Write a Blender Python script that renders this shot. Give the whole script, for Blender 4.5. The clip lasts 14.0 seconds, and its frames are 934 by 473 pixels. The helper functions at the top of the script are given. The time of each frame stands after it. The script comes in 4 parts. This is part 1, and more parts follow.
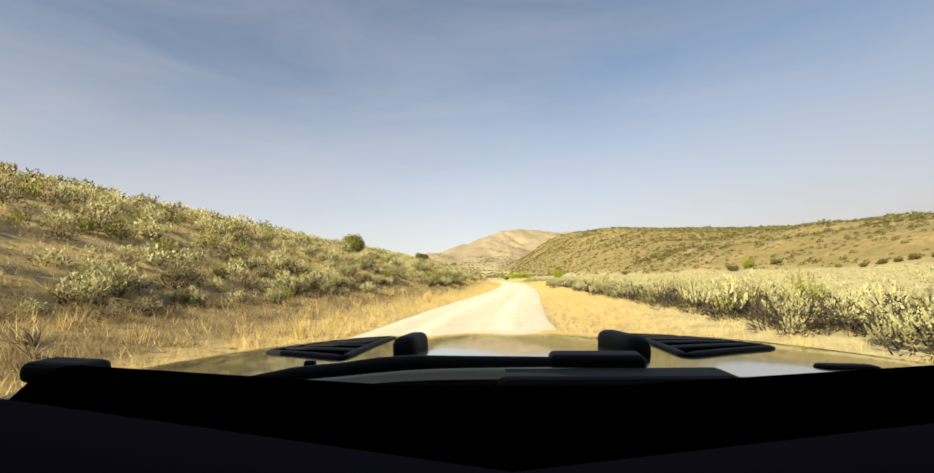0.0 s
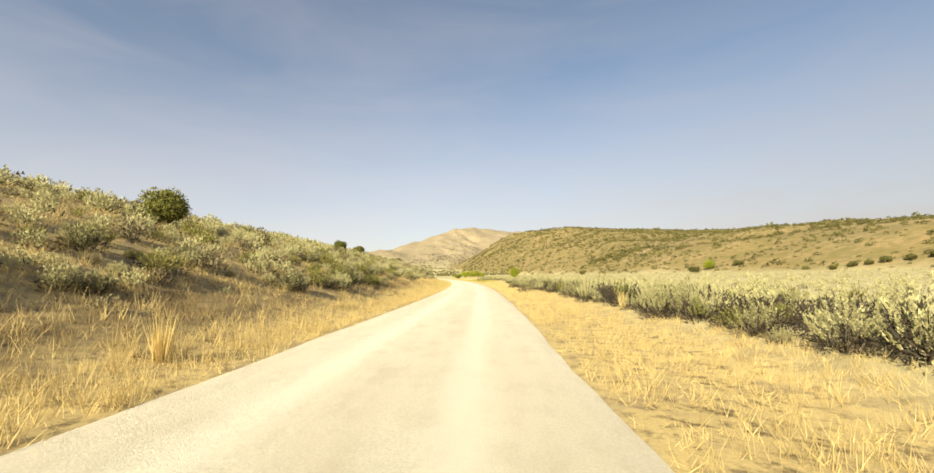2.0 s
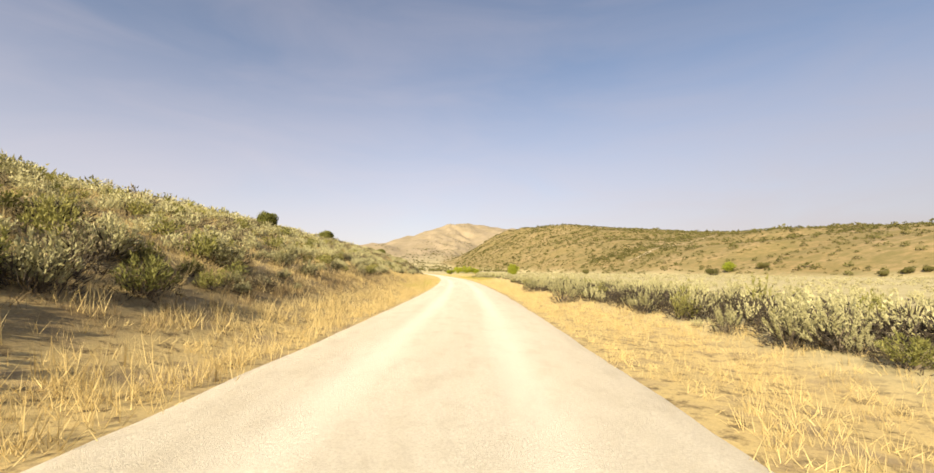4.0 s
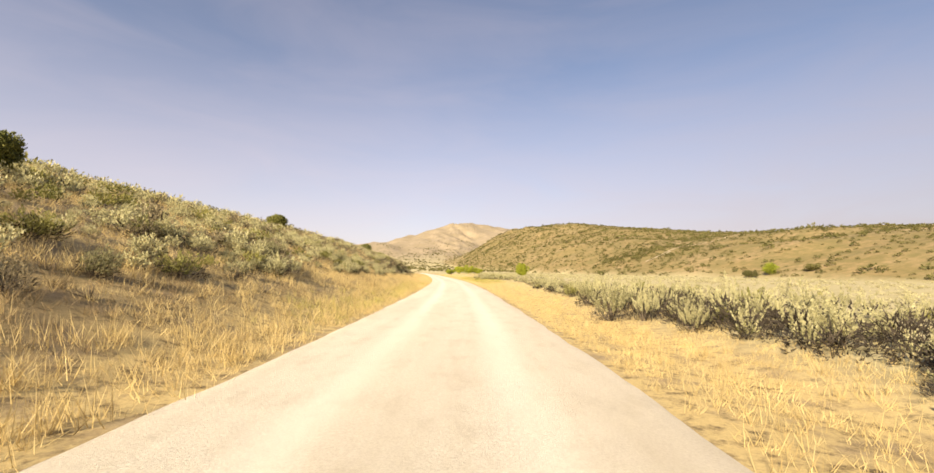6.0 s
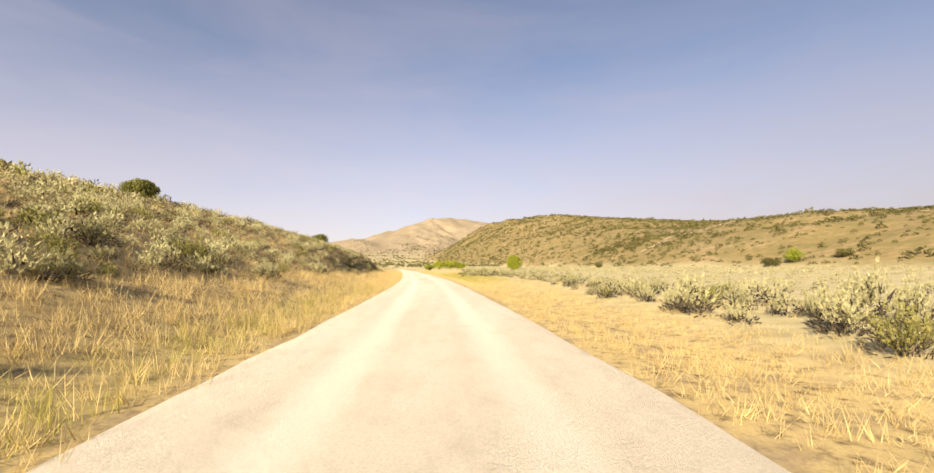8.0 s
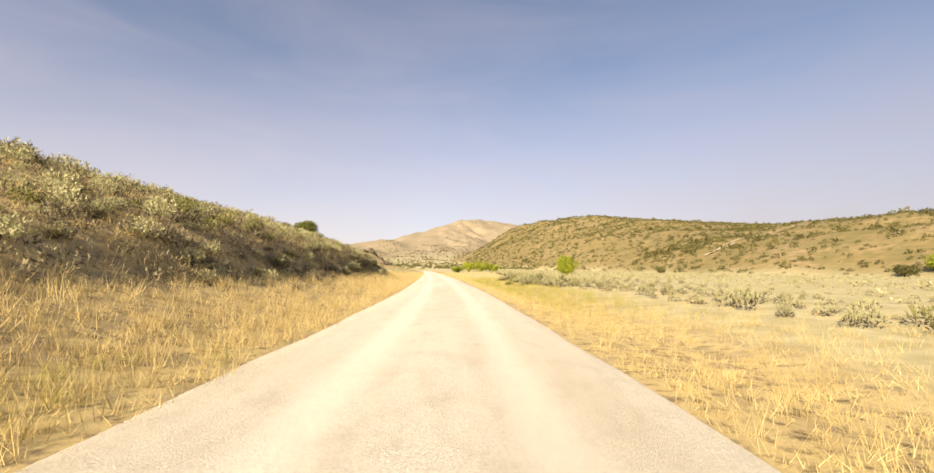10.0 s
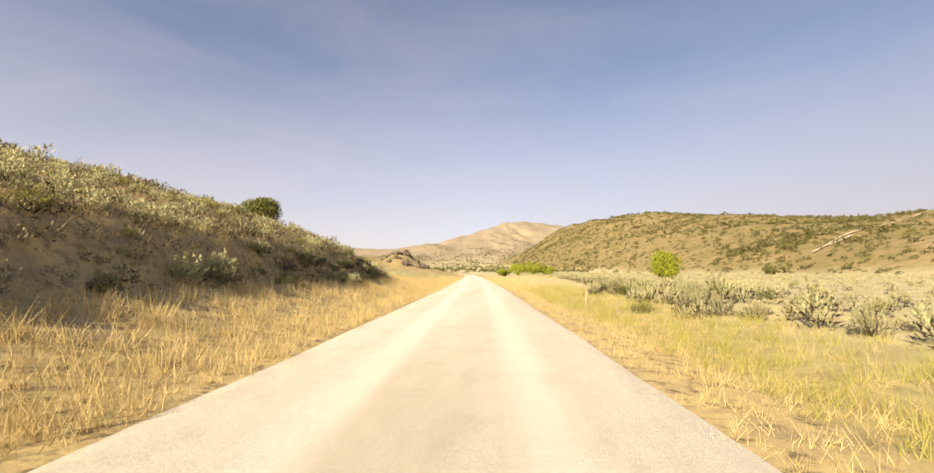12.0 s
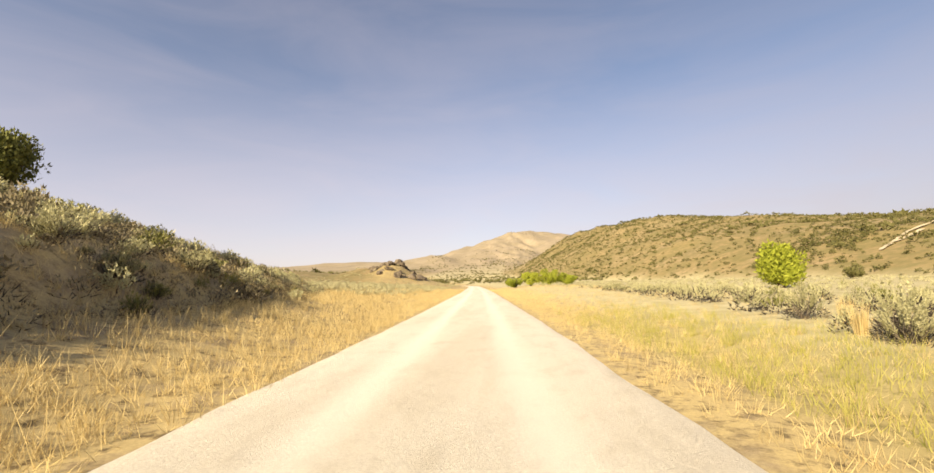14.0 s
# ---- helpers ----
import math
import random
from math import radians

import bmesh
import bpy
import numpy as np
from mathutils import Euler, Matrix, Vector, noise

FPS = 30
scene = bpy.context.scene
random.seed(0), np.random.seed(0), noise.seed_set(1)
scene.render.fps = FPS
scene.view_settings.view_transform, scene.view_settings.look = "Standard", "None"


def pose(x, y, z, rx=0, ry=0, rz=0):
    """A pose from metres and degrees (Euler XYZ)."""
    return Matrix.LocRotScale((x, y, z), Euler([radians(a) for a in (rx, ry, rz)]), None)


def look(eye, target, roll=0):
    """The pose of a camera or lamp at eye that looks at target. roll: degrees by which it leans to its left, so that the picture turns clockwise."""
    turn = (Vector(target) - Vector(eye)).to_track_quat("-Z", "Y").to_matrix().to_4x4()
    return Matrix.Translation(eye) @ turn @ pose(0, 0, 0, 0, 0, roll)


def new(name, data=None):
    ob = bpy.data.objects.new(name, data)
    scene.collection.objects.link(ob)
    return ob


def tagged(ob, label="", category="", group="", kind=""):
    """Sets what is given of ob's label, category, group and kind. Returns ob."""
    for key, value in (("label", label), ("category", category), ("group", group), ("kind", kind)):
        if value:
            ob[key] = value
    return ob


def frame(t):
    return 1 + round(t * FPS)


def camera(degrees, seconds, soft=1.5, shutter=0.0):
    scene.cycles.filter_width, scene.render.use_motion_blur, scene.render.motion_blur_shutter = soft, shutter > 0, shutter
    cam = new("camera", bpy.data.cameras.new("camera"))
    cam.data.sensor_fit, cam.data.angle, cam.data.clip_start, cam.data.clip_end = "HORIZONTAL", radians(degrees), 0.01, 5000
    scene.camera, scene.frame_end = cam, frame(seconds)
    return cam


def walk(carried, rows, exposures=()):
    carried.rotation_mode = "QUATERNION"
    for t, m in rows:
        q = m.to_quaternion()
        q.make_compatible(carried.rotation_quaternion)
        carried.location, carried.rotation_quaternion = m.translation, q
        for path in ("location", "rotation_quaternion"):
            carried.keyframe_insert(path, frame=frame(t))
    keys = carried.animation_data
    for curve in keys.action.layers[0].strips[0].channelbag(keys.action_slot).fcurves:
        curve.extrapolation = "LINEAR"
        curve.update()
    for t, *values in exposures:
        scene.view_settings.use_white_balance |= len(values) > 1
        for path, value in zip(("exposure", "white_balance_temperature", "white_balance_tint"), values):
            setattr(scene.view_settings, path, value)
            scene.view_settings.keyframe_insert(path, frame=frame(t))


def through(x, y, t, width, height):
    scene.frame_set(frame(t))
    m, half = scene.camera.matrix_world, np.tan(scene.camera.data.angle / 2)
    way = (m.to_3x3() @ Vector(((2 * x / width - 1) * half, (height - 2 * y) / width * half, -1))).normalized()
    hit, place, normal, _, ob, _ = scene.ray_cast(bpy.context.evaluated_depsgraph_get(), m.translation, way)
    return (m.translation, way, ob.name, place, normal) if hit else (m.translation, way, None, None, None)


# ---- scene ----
# ---- camera ----
cam = camera(92, 14.0)


def tilt(x, y, z, yaw, pitch, roll):
    return pose(x, y, z, 0, 0, yaw) @ pose(0, 0, 0, pitch) @ pose(0, 0, 0, 0, roll, 0) @ pose(0, 0, 0, 90)


ROWS = ((0.0, 0.00, 0.00, 1.62, 5.45, 5.37, 1.25),
        (0.5, -0.23, 5.24, 1.62, 3.44, 5.31, 0.94),
        (1.0, -0.30, 10.54, 1.61, 1.37, 5.24, 0.69),
        (1.5, -0.14, 15.95, 1.58, -0.12, 5.25, 0.56),
        (2.0, -0.06, 21.34, 1.60, -0.55, 5.05, 0.51),
        (2.5, -0.03, 26.69, 1.60, -0.92, 4.77, 0.61),
        (3.0, -0.21, 31.89, 1.59, -1.04, 4.63, -0.47),
        (5.5, 0.76, 60.74, 1.60, -1.28, 4.54, -1.39),
        (6.0, 0.90, 66.62, 1.63, -0.98, 4.55, -1.58),
        (6.5, 1.03, 72.62, 1.55, -0.81, 4.45, -1.56),
        (7.0, 1.08, 78.66, 1.60, -0.82, 2.87, -1.21),
        (7.5, 1.05, 84.72, 1.64, -2.90, 1.76, -1.92),
        (8.0, 0.90, 90.82, 1.56, -3.61, 3.97, -0.29),
        (10.5, 0.62, 125.72, 1.59, 1.18, 4.38, -0.82),
        (11.0, 0.50, 132.74, 1.60, 1.86, 5.54, 0.62),
        (11.5, 0.27, 139.75, 1.59, 2.50, 5.78, 1.29),
        (12.0, -0.11, 146.61, 1.59, 5.89, 4.54, -0.71),
        (12.5, -0.53, 153.20, 1.59, 5.78, 5.86, 0.25),
        (13.0, -0.96, 159.31, 1.60, 6.18, 5.98, 0.67),
        (13.5, -1.34, 165.18, 1.60, 6.43, 5.95, 0.48),
        (14.0, -1.78, 170.95, 1.62, 6.42, 5.97, 0.66))
walk(cam, [(r[0], tilt(*r[1:])) for r in ROWS],
     [(0.0, 1.19, 6500, 1), (2.0, 1.19, 6500, 1), (3.0, 1.19, 6500, 4), (5.5, 1.19, 6500, 14), (8.0, 1.19, 6500, 14), (10.5, 1.19, 6500, 12), (14.0, 1.19, 6500, 12)])

# ---- sky and sun ----
SUN_FROM = Vector((-0.51, -0.86, 0.0)).normalized()
SUN_UP = radians(26)
world = bpy.data.worlds.new("world")
scene.world = world
world.use_nodes = True
wn, wl = world.node_tree.nodes, world.node_tree.links
wn.clear()
sky = wn.new("ShaderNodeTexSky")
sky.sky_type, sky.sun_disc = "NISHITA", False
sky.sun_elevation = SUN_UP
sky.sun_rotation = math.atan2(SUN_FROM.x, SUN_FROM.y)
sky.altitude, sky.air_density, sky.dust_density, sky.ozone_density = 1600, 1.0, 1.4, 1.0
geo = wn.new("ShaderNodeTexCoord")
stretch = wn.new("ShaderNodeMapping")
stretch.inputs["Scale"].default_value = (1.2, 1.2, 5.0)
stretch.inputs["Rotation"].default_value = (0.15, 0.1, 0.5)
wisp = wn.new("ShaderNodeTexNoise")
wisp.inputs["Scale"].default_value, wisp.inputs["Detail"].default_value = 2.2, 7
wisp.inputs["Roughness"].default_value, wisp.inputs["Distortion"].default_value = 0.55, 0.6
ramp = wn.new("ShaderNodeMapRange")
ramp.inputs["From Min"].default_value, ramp.inputs["From Max"].default_value = 0.35, 0.85
ramp.inputs["To Min"].default_value, ramp.inputs["To Max"].default_value = 0.12, 0.28
height = wn.new("ShaderNodeSeparateXYZ")
haze = wn.new("ShaderNodeMapRange")
haze.inputs["From Min"].default_value, haze.inputs["From Max"].default_value = 0.0, 0.42
haze.inputs["To Min"].default_value, haze.inputs["To Max"].default_value = 0.62, 0.0
veil = wn.new("ShaderNodeMath")
veil.operation, veil.use_clamp = "ADD", True
mix = wn.new("ShaderNodeMix")
mix.data_type = "RGBA"
side = wn.new("ShaderNodeMapRange")
side.inputs["From Min"].default_value, side.inputs["From Max"].default_value = -0.1, 0.75
glow = wn.new("ShaderNodeMix")
glow.data_type = "RGBA"
glow.inputs["A"].default_value, glow.inputs["B"].default_value = (6.2, 5.2, 5.15, 1), (4.4, 3.65, 3.5, 1)
back = wn.new("ShaderNodeBackground")
back.inputs["Strength"].default_value = 0.0625
wo = wn.new("ShaderNodeOutputWorld")
wl.new(geo.outputs["Generated"], stretch.inputs["Vector"])
wl.new(stretch.outputs["Vector"], wisp.inputs["Vector"])
wl.new(wisp.outputs["Fac"], ramp.inputs["Value"])
wl.new(geo.outputs["Generated"], height.inputs["Vector"])
wl.new(height.outputs["Z"], haze.inputs["Value"])
wl.new(height.outputs["X"], side.inputs["Value"])
wl.new(side.outputs["Result"], glow.inputs["Factor"])
thick = wn.new("ShaderNodeMath")
thick.operation = "MULTIPLY_ADD"
share = wn.new("ShaderNodeMath")
share.operation = "MULTIPLY"
share.inputs[1].default_value = 0.42
wl.new(side.outputs["Result"], share.inputs[0])
wl.new(share.outputs["Value"], thick.inputs[0])
wl.new(haze.outputs["Result"], thick.inputs[1])
wl.new(haze.outputs["Result"], thick.inputs[2])
wl.new(glow.outputs["Result"], mix.inputs["B"])
wl.new(ramp.outputs["Result"], veil.inputs[0])
wl.new(thick.outputs["Value"], veil.inputs[1])
wl.new(veil.outputs["Value"], mix.inputs["Factor"])
wl.new(sky.outputs["Color"], mix.inputs["A"])
wl.new(mix.outputs["Result"], back.inputs["Color"])
wl.new(back.outputs["Background"], wo.inputs["Surface"])
sun = new("sun", bpy.data.lights.new("sun", "SUN"))
sun.data.energy, sun.data.angle, sun.data.color = 5.0, radians(0.6), (1.0, 0.84, 0.57)
sun_way = Vector((SUN_FROM.x * math.cos(SUN_UP), SUN_FROM.y * math.cos(SUN_UP), math.sin(SUN_UP)))
sun.matrix_world = look(sun_way * 50, (0, 0, 0))


# ---- materials ----
class Mat:
    """A node material with short helpers."""

    def __init__(self, name, rough=0.9, metal=0.0):
        self.m = bpy.data.materials.new(name)
        self.m.use_nodes = True
        self.n, self.l = self.m.node_tree.nodes, self.m.node_tree.links
        self.b = self.n["Principled BSDF"]
        self.b.inputs["Roughness"].default_value = rough
        self.b.inputs["Metallic"].default_value = metal
        self.b.inputs["Specular IOR Level"].default_value = 0.25

    def node(self, kind, **kw):
        nd = self.n.new(kind)
        for k, v in kw.items():
            nd.inputs[k.replace("_", " ")].default_value = v
        return nd

    def noise(self, scale, detail=4, rough=0.6, squash=(1, 1, 1), local=False):
        at = self.n.new("ShaderNodeTexCoord") if local else self.n.new("ShaderNodeNewGeometry")
        mp = self.node("ShaderNodeMapping", Scale=squash)
        self.l.new(at.outputs["Object" if local else "Position"], mp.inputs["Vector"])
        nz = self.node("ShaderNodeTexNoise", Scale=scale, Detail=detail, Roughness=rough)
        self.l.new(mp.outputs["Vector"], nz.inputs["Vector"])
        return nz.outputs["Fac"]

    def span(self, value, lo, hi, a=0.0, b=1.0):
        mr = self.node("ShaderNodeMapRange", From_Min=lo, From_Max=hi, To_Min=a, To_Max=b)
        self.l.new(value, mr.inputs["Value"])
        return mr.outputs["Result"]

    def mixed(self, fac, a, b, how="MIX"):
        mx = self.n.new("ShaderNodeMix")
        mx.data_type, mx.blend_type = "RGBA", how
        for key, val in (("Factor", fac), ("A", a), ("B", b)):
            if hasattr(val, "links"):
                self.l.new(val, mx.inputs[key])
            elif key == "Factor":
                mx.inputs[key].default_value = val
            else:
                mx.inputs[key].default_value = (*val, 1)
        return mx.outputs["Result"]

    def attr(self, name):
        at = self.n.new("ShaderNodeAttribute")
        at.attribute_name = name
        return at.outputs["Fac"]

    def random(self):
        return self.n.new("ShaderNodeObjectInfo").outputs["Random"]

    def island(self):
        return self.n.new("ShaderNodeNewGeometry").outputs["Random Per Island"]

    def add(self, a, b, op="ADD"):
        mt = self.n.new("ShaderNodeMath")
        mt.operation = op
        for i, val in enumerate((a, b)):
            if hasattr(val, "links"):
                self.l.new(val, mt.inputs[i])
            else:
                mt.inputs[i].default_value = val
        return mt.outputs[0]

    def paint(self, col):
        if hasattr(col, "links"):
            self.l.new(col, self.b.inputs["Base Color"])
        else:
            self.b.inputs["Base Color"].default_value = (*col, 1)
        return self

    def bump(self, height, strength=0.5, dist=0.02):
        bp = self.node("ShaderNodeBump", Strength=strength, Distance=dist)
        self.l.new(height, bp.inputs["Height"])
        self.l.new(bp.outputs["Normal"], self.b.inputs["Normal"])
        return self

    def leafy(self, col, through=0.25):
        """Thin leaves let part of the light through."""
        tr = self.n.new("ShaderNodeBsdfTranslucent")
        self.l.new(col, tr.inputs["Color"])
        ms = self.n.new("ShaderNodeMixShader")
        ms.inputs["Fac"].default_value = through
        self.l.new(self.b.outputs["BSDF"], ms.inputs[1])
        self.l.new(tr.outputs["BSDF"], ms.inputs[2])
        self.l.new(ms.outputs["Shader"], self.n["Material Output"].inputs["Surface"])
        return self.paint(col)


def leaf_material(name, dull, bright, third, through=0.22):
    k = Mat(name, 0.75)
    per = k.add(k.attr("tint"), k.random())
    col = k.mixed(k.span(per, 0.1, 0.9), dull, bright)
    col = k.mixed(k.span(k.island(), 0.4, 1.0, 0.0, 0.45), col, third)
    return k.leafy(col, through).m


SAGE = leaf_material("sage_leaf", (0.235, 0.223, 0.108), (0.44, 0.415, 0.225), (0.58, 0.545, 0.33))
SAGE_PALE = leaf_material("low_pale_sage_leaf", (0.33, 0.305, 0.165), (0.47, 0.435, 0.25), (0.58, 0.535, 0.33))
SAGE_GREEN = leaf_material("rabbitbrush_leaf", (0.14, 0.145, 0.04), (0.25, 0.24, 0.07), (0.37, 0.335, 0.11))
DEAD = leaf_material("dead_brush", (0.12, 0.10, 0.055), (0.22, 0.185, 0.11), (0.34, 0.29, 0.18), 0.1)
JUNIPER = leaf_material("juniper_leaf", (0.115, 0.125, 0.03), (0.17, 0.17, 0.042), (0.24, 0.225, 0.06), 0.12)
WILLOW = leaf_material("willow_leaf", (0.22, 0.26, 0.025), (0.34, 0.37, 0.04), (0.46, 0.46, 0.06), 0.35)
BRUSH = leaf_material("hill_brush_leaf", (0.072, 0.072, 0.023), (0.118, 0.11, 0.036), (0.17, 0.152, 0.053), 0.12)
WEEDS = leaf_material("brown_weed_stalk", (0.13, 0.092, 0.045), (0.27, 0.195, 0.095), (0.42, 0.32, 0.17), 0.15)
STRAW = leaf_material("dry_grass_blade", (0.40, 0.30, 0.13), (0.66, 0.52, 0.235), (0.78, 0.66, 0.37), 0.3)
GREEN_GRASS = leaf_material("green_grass_blade", (0.27, 0.27, 0.055), (0.42, 0.385, 0.095), (0.58, 0.49, 0.16), 0.3)


def wood_material(name, a, b):
    k = Mat(name, 0.9)
    nz = k.noise(9, 5, 0.7, (1, 1, 0.15), True)
    return k.paint(k.mixed(k.span(nz, 0.3, 0.7), a, b)).bump(nz, 0.6, 0.01).m


# near-black twig colour: the shade inside the bushes is put into it
SHADE_TWIG = leaf_material("shade_dark_twigs", (0.022, 0.017, 0.012), (0.038, 0.03, 0.021), (0.07, 0.055, 0.04), 0.0)
TWIG = wood_material("grey_twig", (0.09, 0.07, 0.05), (0.20, 0.165, 0.12))
BARK = wood_material("juniper_bark", (0.10, 0.07, 0.045), (0.22, 0.17, 0.12))
POST = wood_material("weathered_post_wood", (0.26, 0.19, 0.11), (0.48, 0.38, 0.24))


def ground_material():
    k = Mat("dry_ground", 0.95)
    fine, mid, big = k.noise(22, 8, 0.8), k.noise(0.9, 5, 0.62), k.noise(0.07, 4, 0.55)
    soil = k.mixed(k.span(fine, 0.3, 0.7), (0.25, 0.185, 0.105), (0.46, 0.36, 0.21))
    straw = k.mixed(k.span(fine, 0.3, 0.7), (0.40, 0.30, 0.13), (0.64, 0.50, 0.235))
    green = k.mixed(k.span(fine, 0.3, 0.7), (0.22, 0.20, 0.06), (0.36, 0.31, 0.11))
    clot = k.span(k.noise(3.2, 6, 0.72), 0.36, 0.50)
    litter = k.mixed(k.span(fine, 0.3, 0.7), (0.10, 0.07, 0.035), (0.20, 0.145, 0.07))
    straw = k.mixed(clot, litter, straw)
    soil = k.mixed(k.span(k.noise(2.1, 6, 0.7), 0.42, 0.58), k.mixed(0.35, soil, litter), soil)
    low = k.mixed(k.span(mid, 0.4, 0.62), soil, straw)
    low = k.mixed(k.span(k.attr("verge"), 0.0, 1.0), low, k.mixed(k.span(mid, 0.32, 0.48), soil, straw))
    # bench brown: dead weeds plus the taller grass's shade, painted into the ground
    low = k.mixed(k.add(k.attr("bench"), k.span(k.noise(0.55, 5, 0.65), 0.36, 0.60, 0.35, 1.0), "MULTIPLY"), low, k.mixed(k.span(fine, 0.3, 0.7), (0.11, 0.08, 0.04), (0.27, 0.20, 0.10)))
    plain = k.mixed(k.span(mid, 0.38, 0.62), (0.38, 0.33, 0.17), (0.50, 0.44, 0.26))
    far = k.mixed(k.span(big, 0.4, 0.62), (0.29, 0.212, 0.10), (0.23, 0.178, 0.074))
    far = k.mixed(k.span(k.noise(0.028, 5, 0.6), 0.50, 0.66, 0, 0.7), far, (0.37, 0.27, 0.155))
    far = k.mixed(k.span(k.noise(0.35, 6, 0.7), 0.42, 0.58, 0, 0.7), far, (0.16, 0.138, 0.052))
    far = k.mixed(k.span(k.noise(0.10, 5, 0.75), 0.48, 0.62, 0, 0.6), far, (0.15, 0.135, 0.05))
    col = k.mixed(k.attr("plain"), low, plain)
    col = k.mixed(k.attr("hill"), col, far)
    col = k.mixed(k.attr("lush"), col, green)
    col = k.mixed(k.attr("rose"), col, k.mixed(k.span(k.noise(0.02, 8, 0.72), 0.42, 0.56), (0.32, 0.26, 0.178), (0.27, 0.222, 0.143)))
    return k.paint(col).bump(k.add(fine, mid), 0.45, 0.03).m


def road_material():
    k = Mat("pale_gravel", 0.92)
    grit, patch = k.noise(38, 8, 0.8), k.noise(0.45, 6, 0.65, (1, 0.10, 1))
    blotch = k.noise(1.7, 6, 0.7, (1, 0.5, 1))
    col = k.mixed(k.span(grit, 0.32, 0.68), (0.54, 0.48, 0.375), (0.84, 0.78, 0.66))
    col = k.mixed(k.span(patch, 0.42, 0.66, 0, 0.5), col, (0.52, 0.45, 0.335))
    col = k.mixed(k.span(blotch, 0.5, 0.68, 0, 0.35), col, (0.45, 0.385, 0.28))
    col = k.mixed(k.span(k.attr("track"), 0.2, 0.9, 0, 0.5), col, (0.84, 0.785, 0.67))
    return k.paint(col).bump(k.add(grit, blotch), 0.8, 0.03).m


GROUND, ROAD = ground_material(), road_material()


# ---- land form ----
def lattice(ix, iy, seed):
    h = (ix * 374761393 + iy * 668265263 + seed * 974634757) & 0x7FFFFFFF
    h = ((h ^ (h >> 13)) * 1274126177) & 0x7FFFFFFF
    return ((h ^ (h >> 16)) & 0xFFFF) / 65535.0


def vnoise(x, y, seed=0):
    ix, iy = np.floor(x).astype(np.int64), np.floor(y).astype(np.int64)
    fx, fy = x - ix, y - iy
    fx, fy = fx * fx * (3 - 2 * fx), fy * fy * (3 - 2 * fy)
    a, b = lattice(ix, iy, seed), lattice(ix + 1, iy, seed)
    c, d = lattice(ix, iy + 1, seed), lattice(ix + 1, iy + 1, seed)
    return (a + (b - a) * fx) * (1 - fy) + (c + (d - c) * fx) * fy - 0.5


def fbm(x, y, octaves=4, seed=0):
    v, amp, tot = 0.0, 1.0, 0.0
    for i in range(octaves):
        v = v + amp * vnoise(x * 2 ** i + 17.3 * i, y * 2 ** i - 9.1 * i, seed + i)
        tot, amp = tot + amp, amp * 0.5
    return v / tot


def smooth(v, lo, hi):
    s = np.clip((v - lo) / (hi - lo), 0, 1)
    return s * s * (3 - 2 * s)


LINE_Y = np.arange(-80, 1200, 4.0)
LINE_X = np.interp(LINE_Y, (-80, 0, 20, 46, 65, 82, 105, 130, 151, 191, 250, 320, 420, 600, 1200),
                   (-1.9, -1.75, -1.65, -0.3, 0.4, 0.75, 0.7, 0.1, -0.9, -3.9, -9, -15.8, -26, -60, -220))
for _ in range(3):
    LINE_X[1:-1] = (LINE_X[:-2] + 2 * LINE_X[1:-1] + LINE_X[2:]) / 4
HALF = 3.05


def road_x(y):
    return np.interp(y, LINE_Y, LINE_X)


def hill_u(x, y):
    """Metres up the slope from the foot of the bank beside the road."""
    d = road_x(y) - HALF - x
    foot = np.interp(y, (-60, 0, 30, 47, 80, 110, 135, 150, 180, 195, 207, 230, 300), (8, 6.5, 5.2, 4.2, 4.5, 5.0, 5.0, 5.0, 5.0, 6.5, 10, 20, 40))
    return d - foot, d


SLOPE_E = np.array((0, 20, 45, 80, 120, 180, 300.0))
SLOPE_Y = np.array((100, 220, 300, 370, 440, 540, 690, 900.0))
SLOPE_H = np.array(((0, 7.1, 14.6, 21.8, 27.7, 33.2, 37.9), (0, 7.2, 14.5, 20.1, 26, 31.3, 37.3), (0, 7.7, 15.3, 19.7, 26.6, 30.5, 37.7), (0, 9.5, 18, 22.2, 30.9, 34.6, 41.3),
                    (0, 11.8, 22.4, 28.3, 29.1, 35.1, 48.5), (0, 13.6, 27.5, 39.8, 47.2, 43.9, 47), (0, 14.7, 32, 51.4, 66.5, 63.9, 60.2), (0, 15, 34.6, 58.6, 78, 76.8, 75.4)))


def terrace(e, y):
    """Height of the hills across the flat, by metres past their foot and along the valley."""
    i = np.clip(np.searchsorted(SLOPE_E, e) - 1, 0, len(SLOPE_E) - 2)
    j = np.clip(np.searchsorted(SLOPE_Y, y) - 1, 0, len(SLOPE_Y) - 2)
    s = np.clip((e - SLOPE_E[i]) / (SLOPE_E[i + 1] - SLOPE_E[i]), 0, 1)
    t = np.clip((y - SLOPE_Y[j]) / (SLOPE_Y[j + 1] - SLOPE_Y[j]), 0, 1)
    t = t * t * (3 - 2 * t)
    low = SLOPE_H[j, i] * (1 - s) + SLOPE_H[j, i + 1] * s
    high = SLOPE_H[j + 1, i] * (1 - s) + SLOPE_H[j + 1, i + 1] * s
    return (low * (1 - t) + high * t) * (1 - smooth(y, 950, 1500))


TOP_Y = (-60, 10, 30, 50, 70, 90, 110, 130, 150, 165, 180, 195, 210)
TOP_H = (14, 15, 14, 11.5, 11, 12, 13, 17, 14, 14, 13, 12, 12)
TOP_S = (0.57, 0.55, 0.495, 0.415, 0.38, 0.41, 0.415, 0.375, 0.32, 0.36, 0.35, 0.46, 0.57)


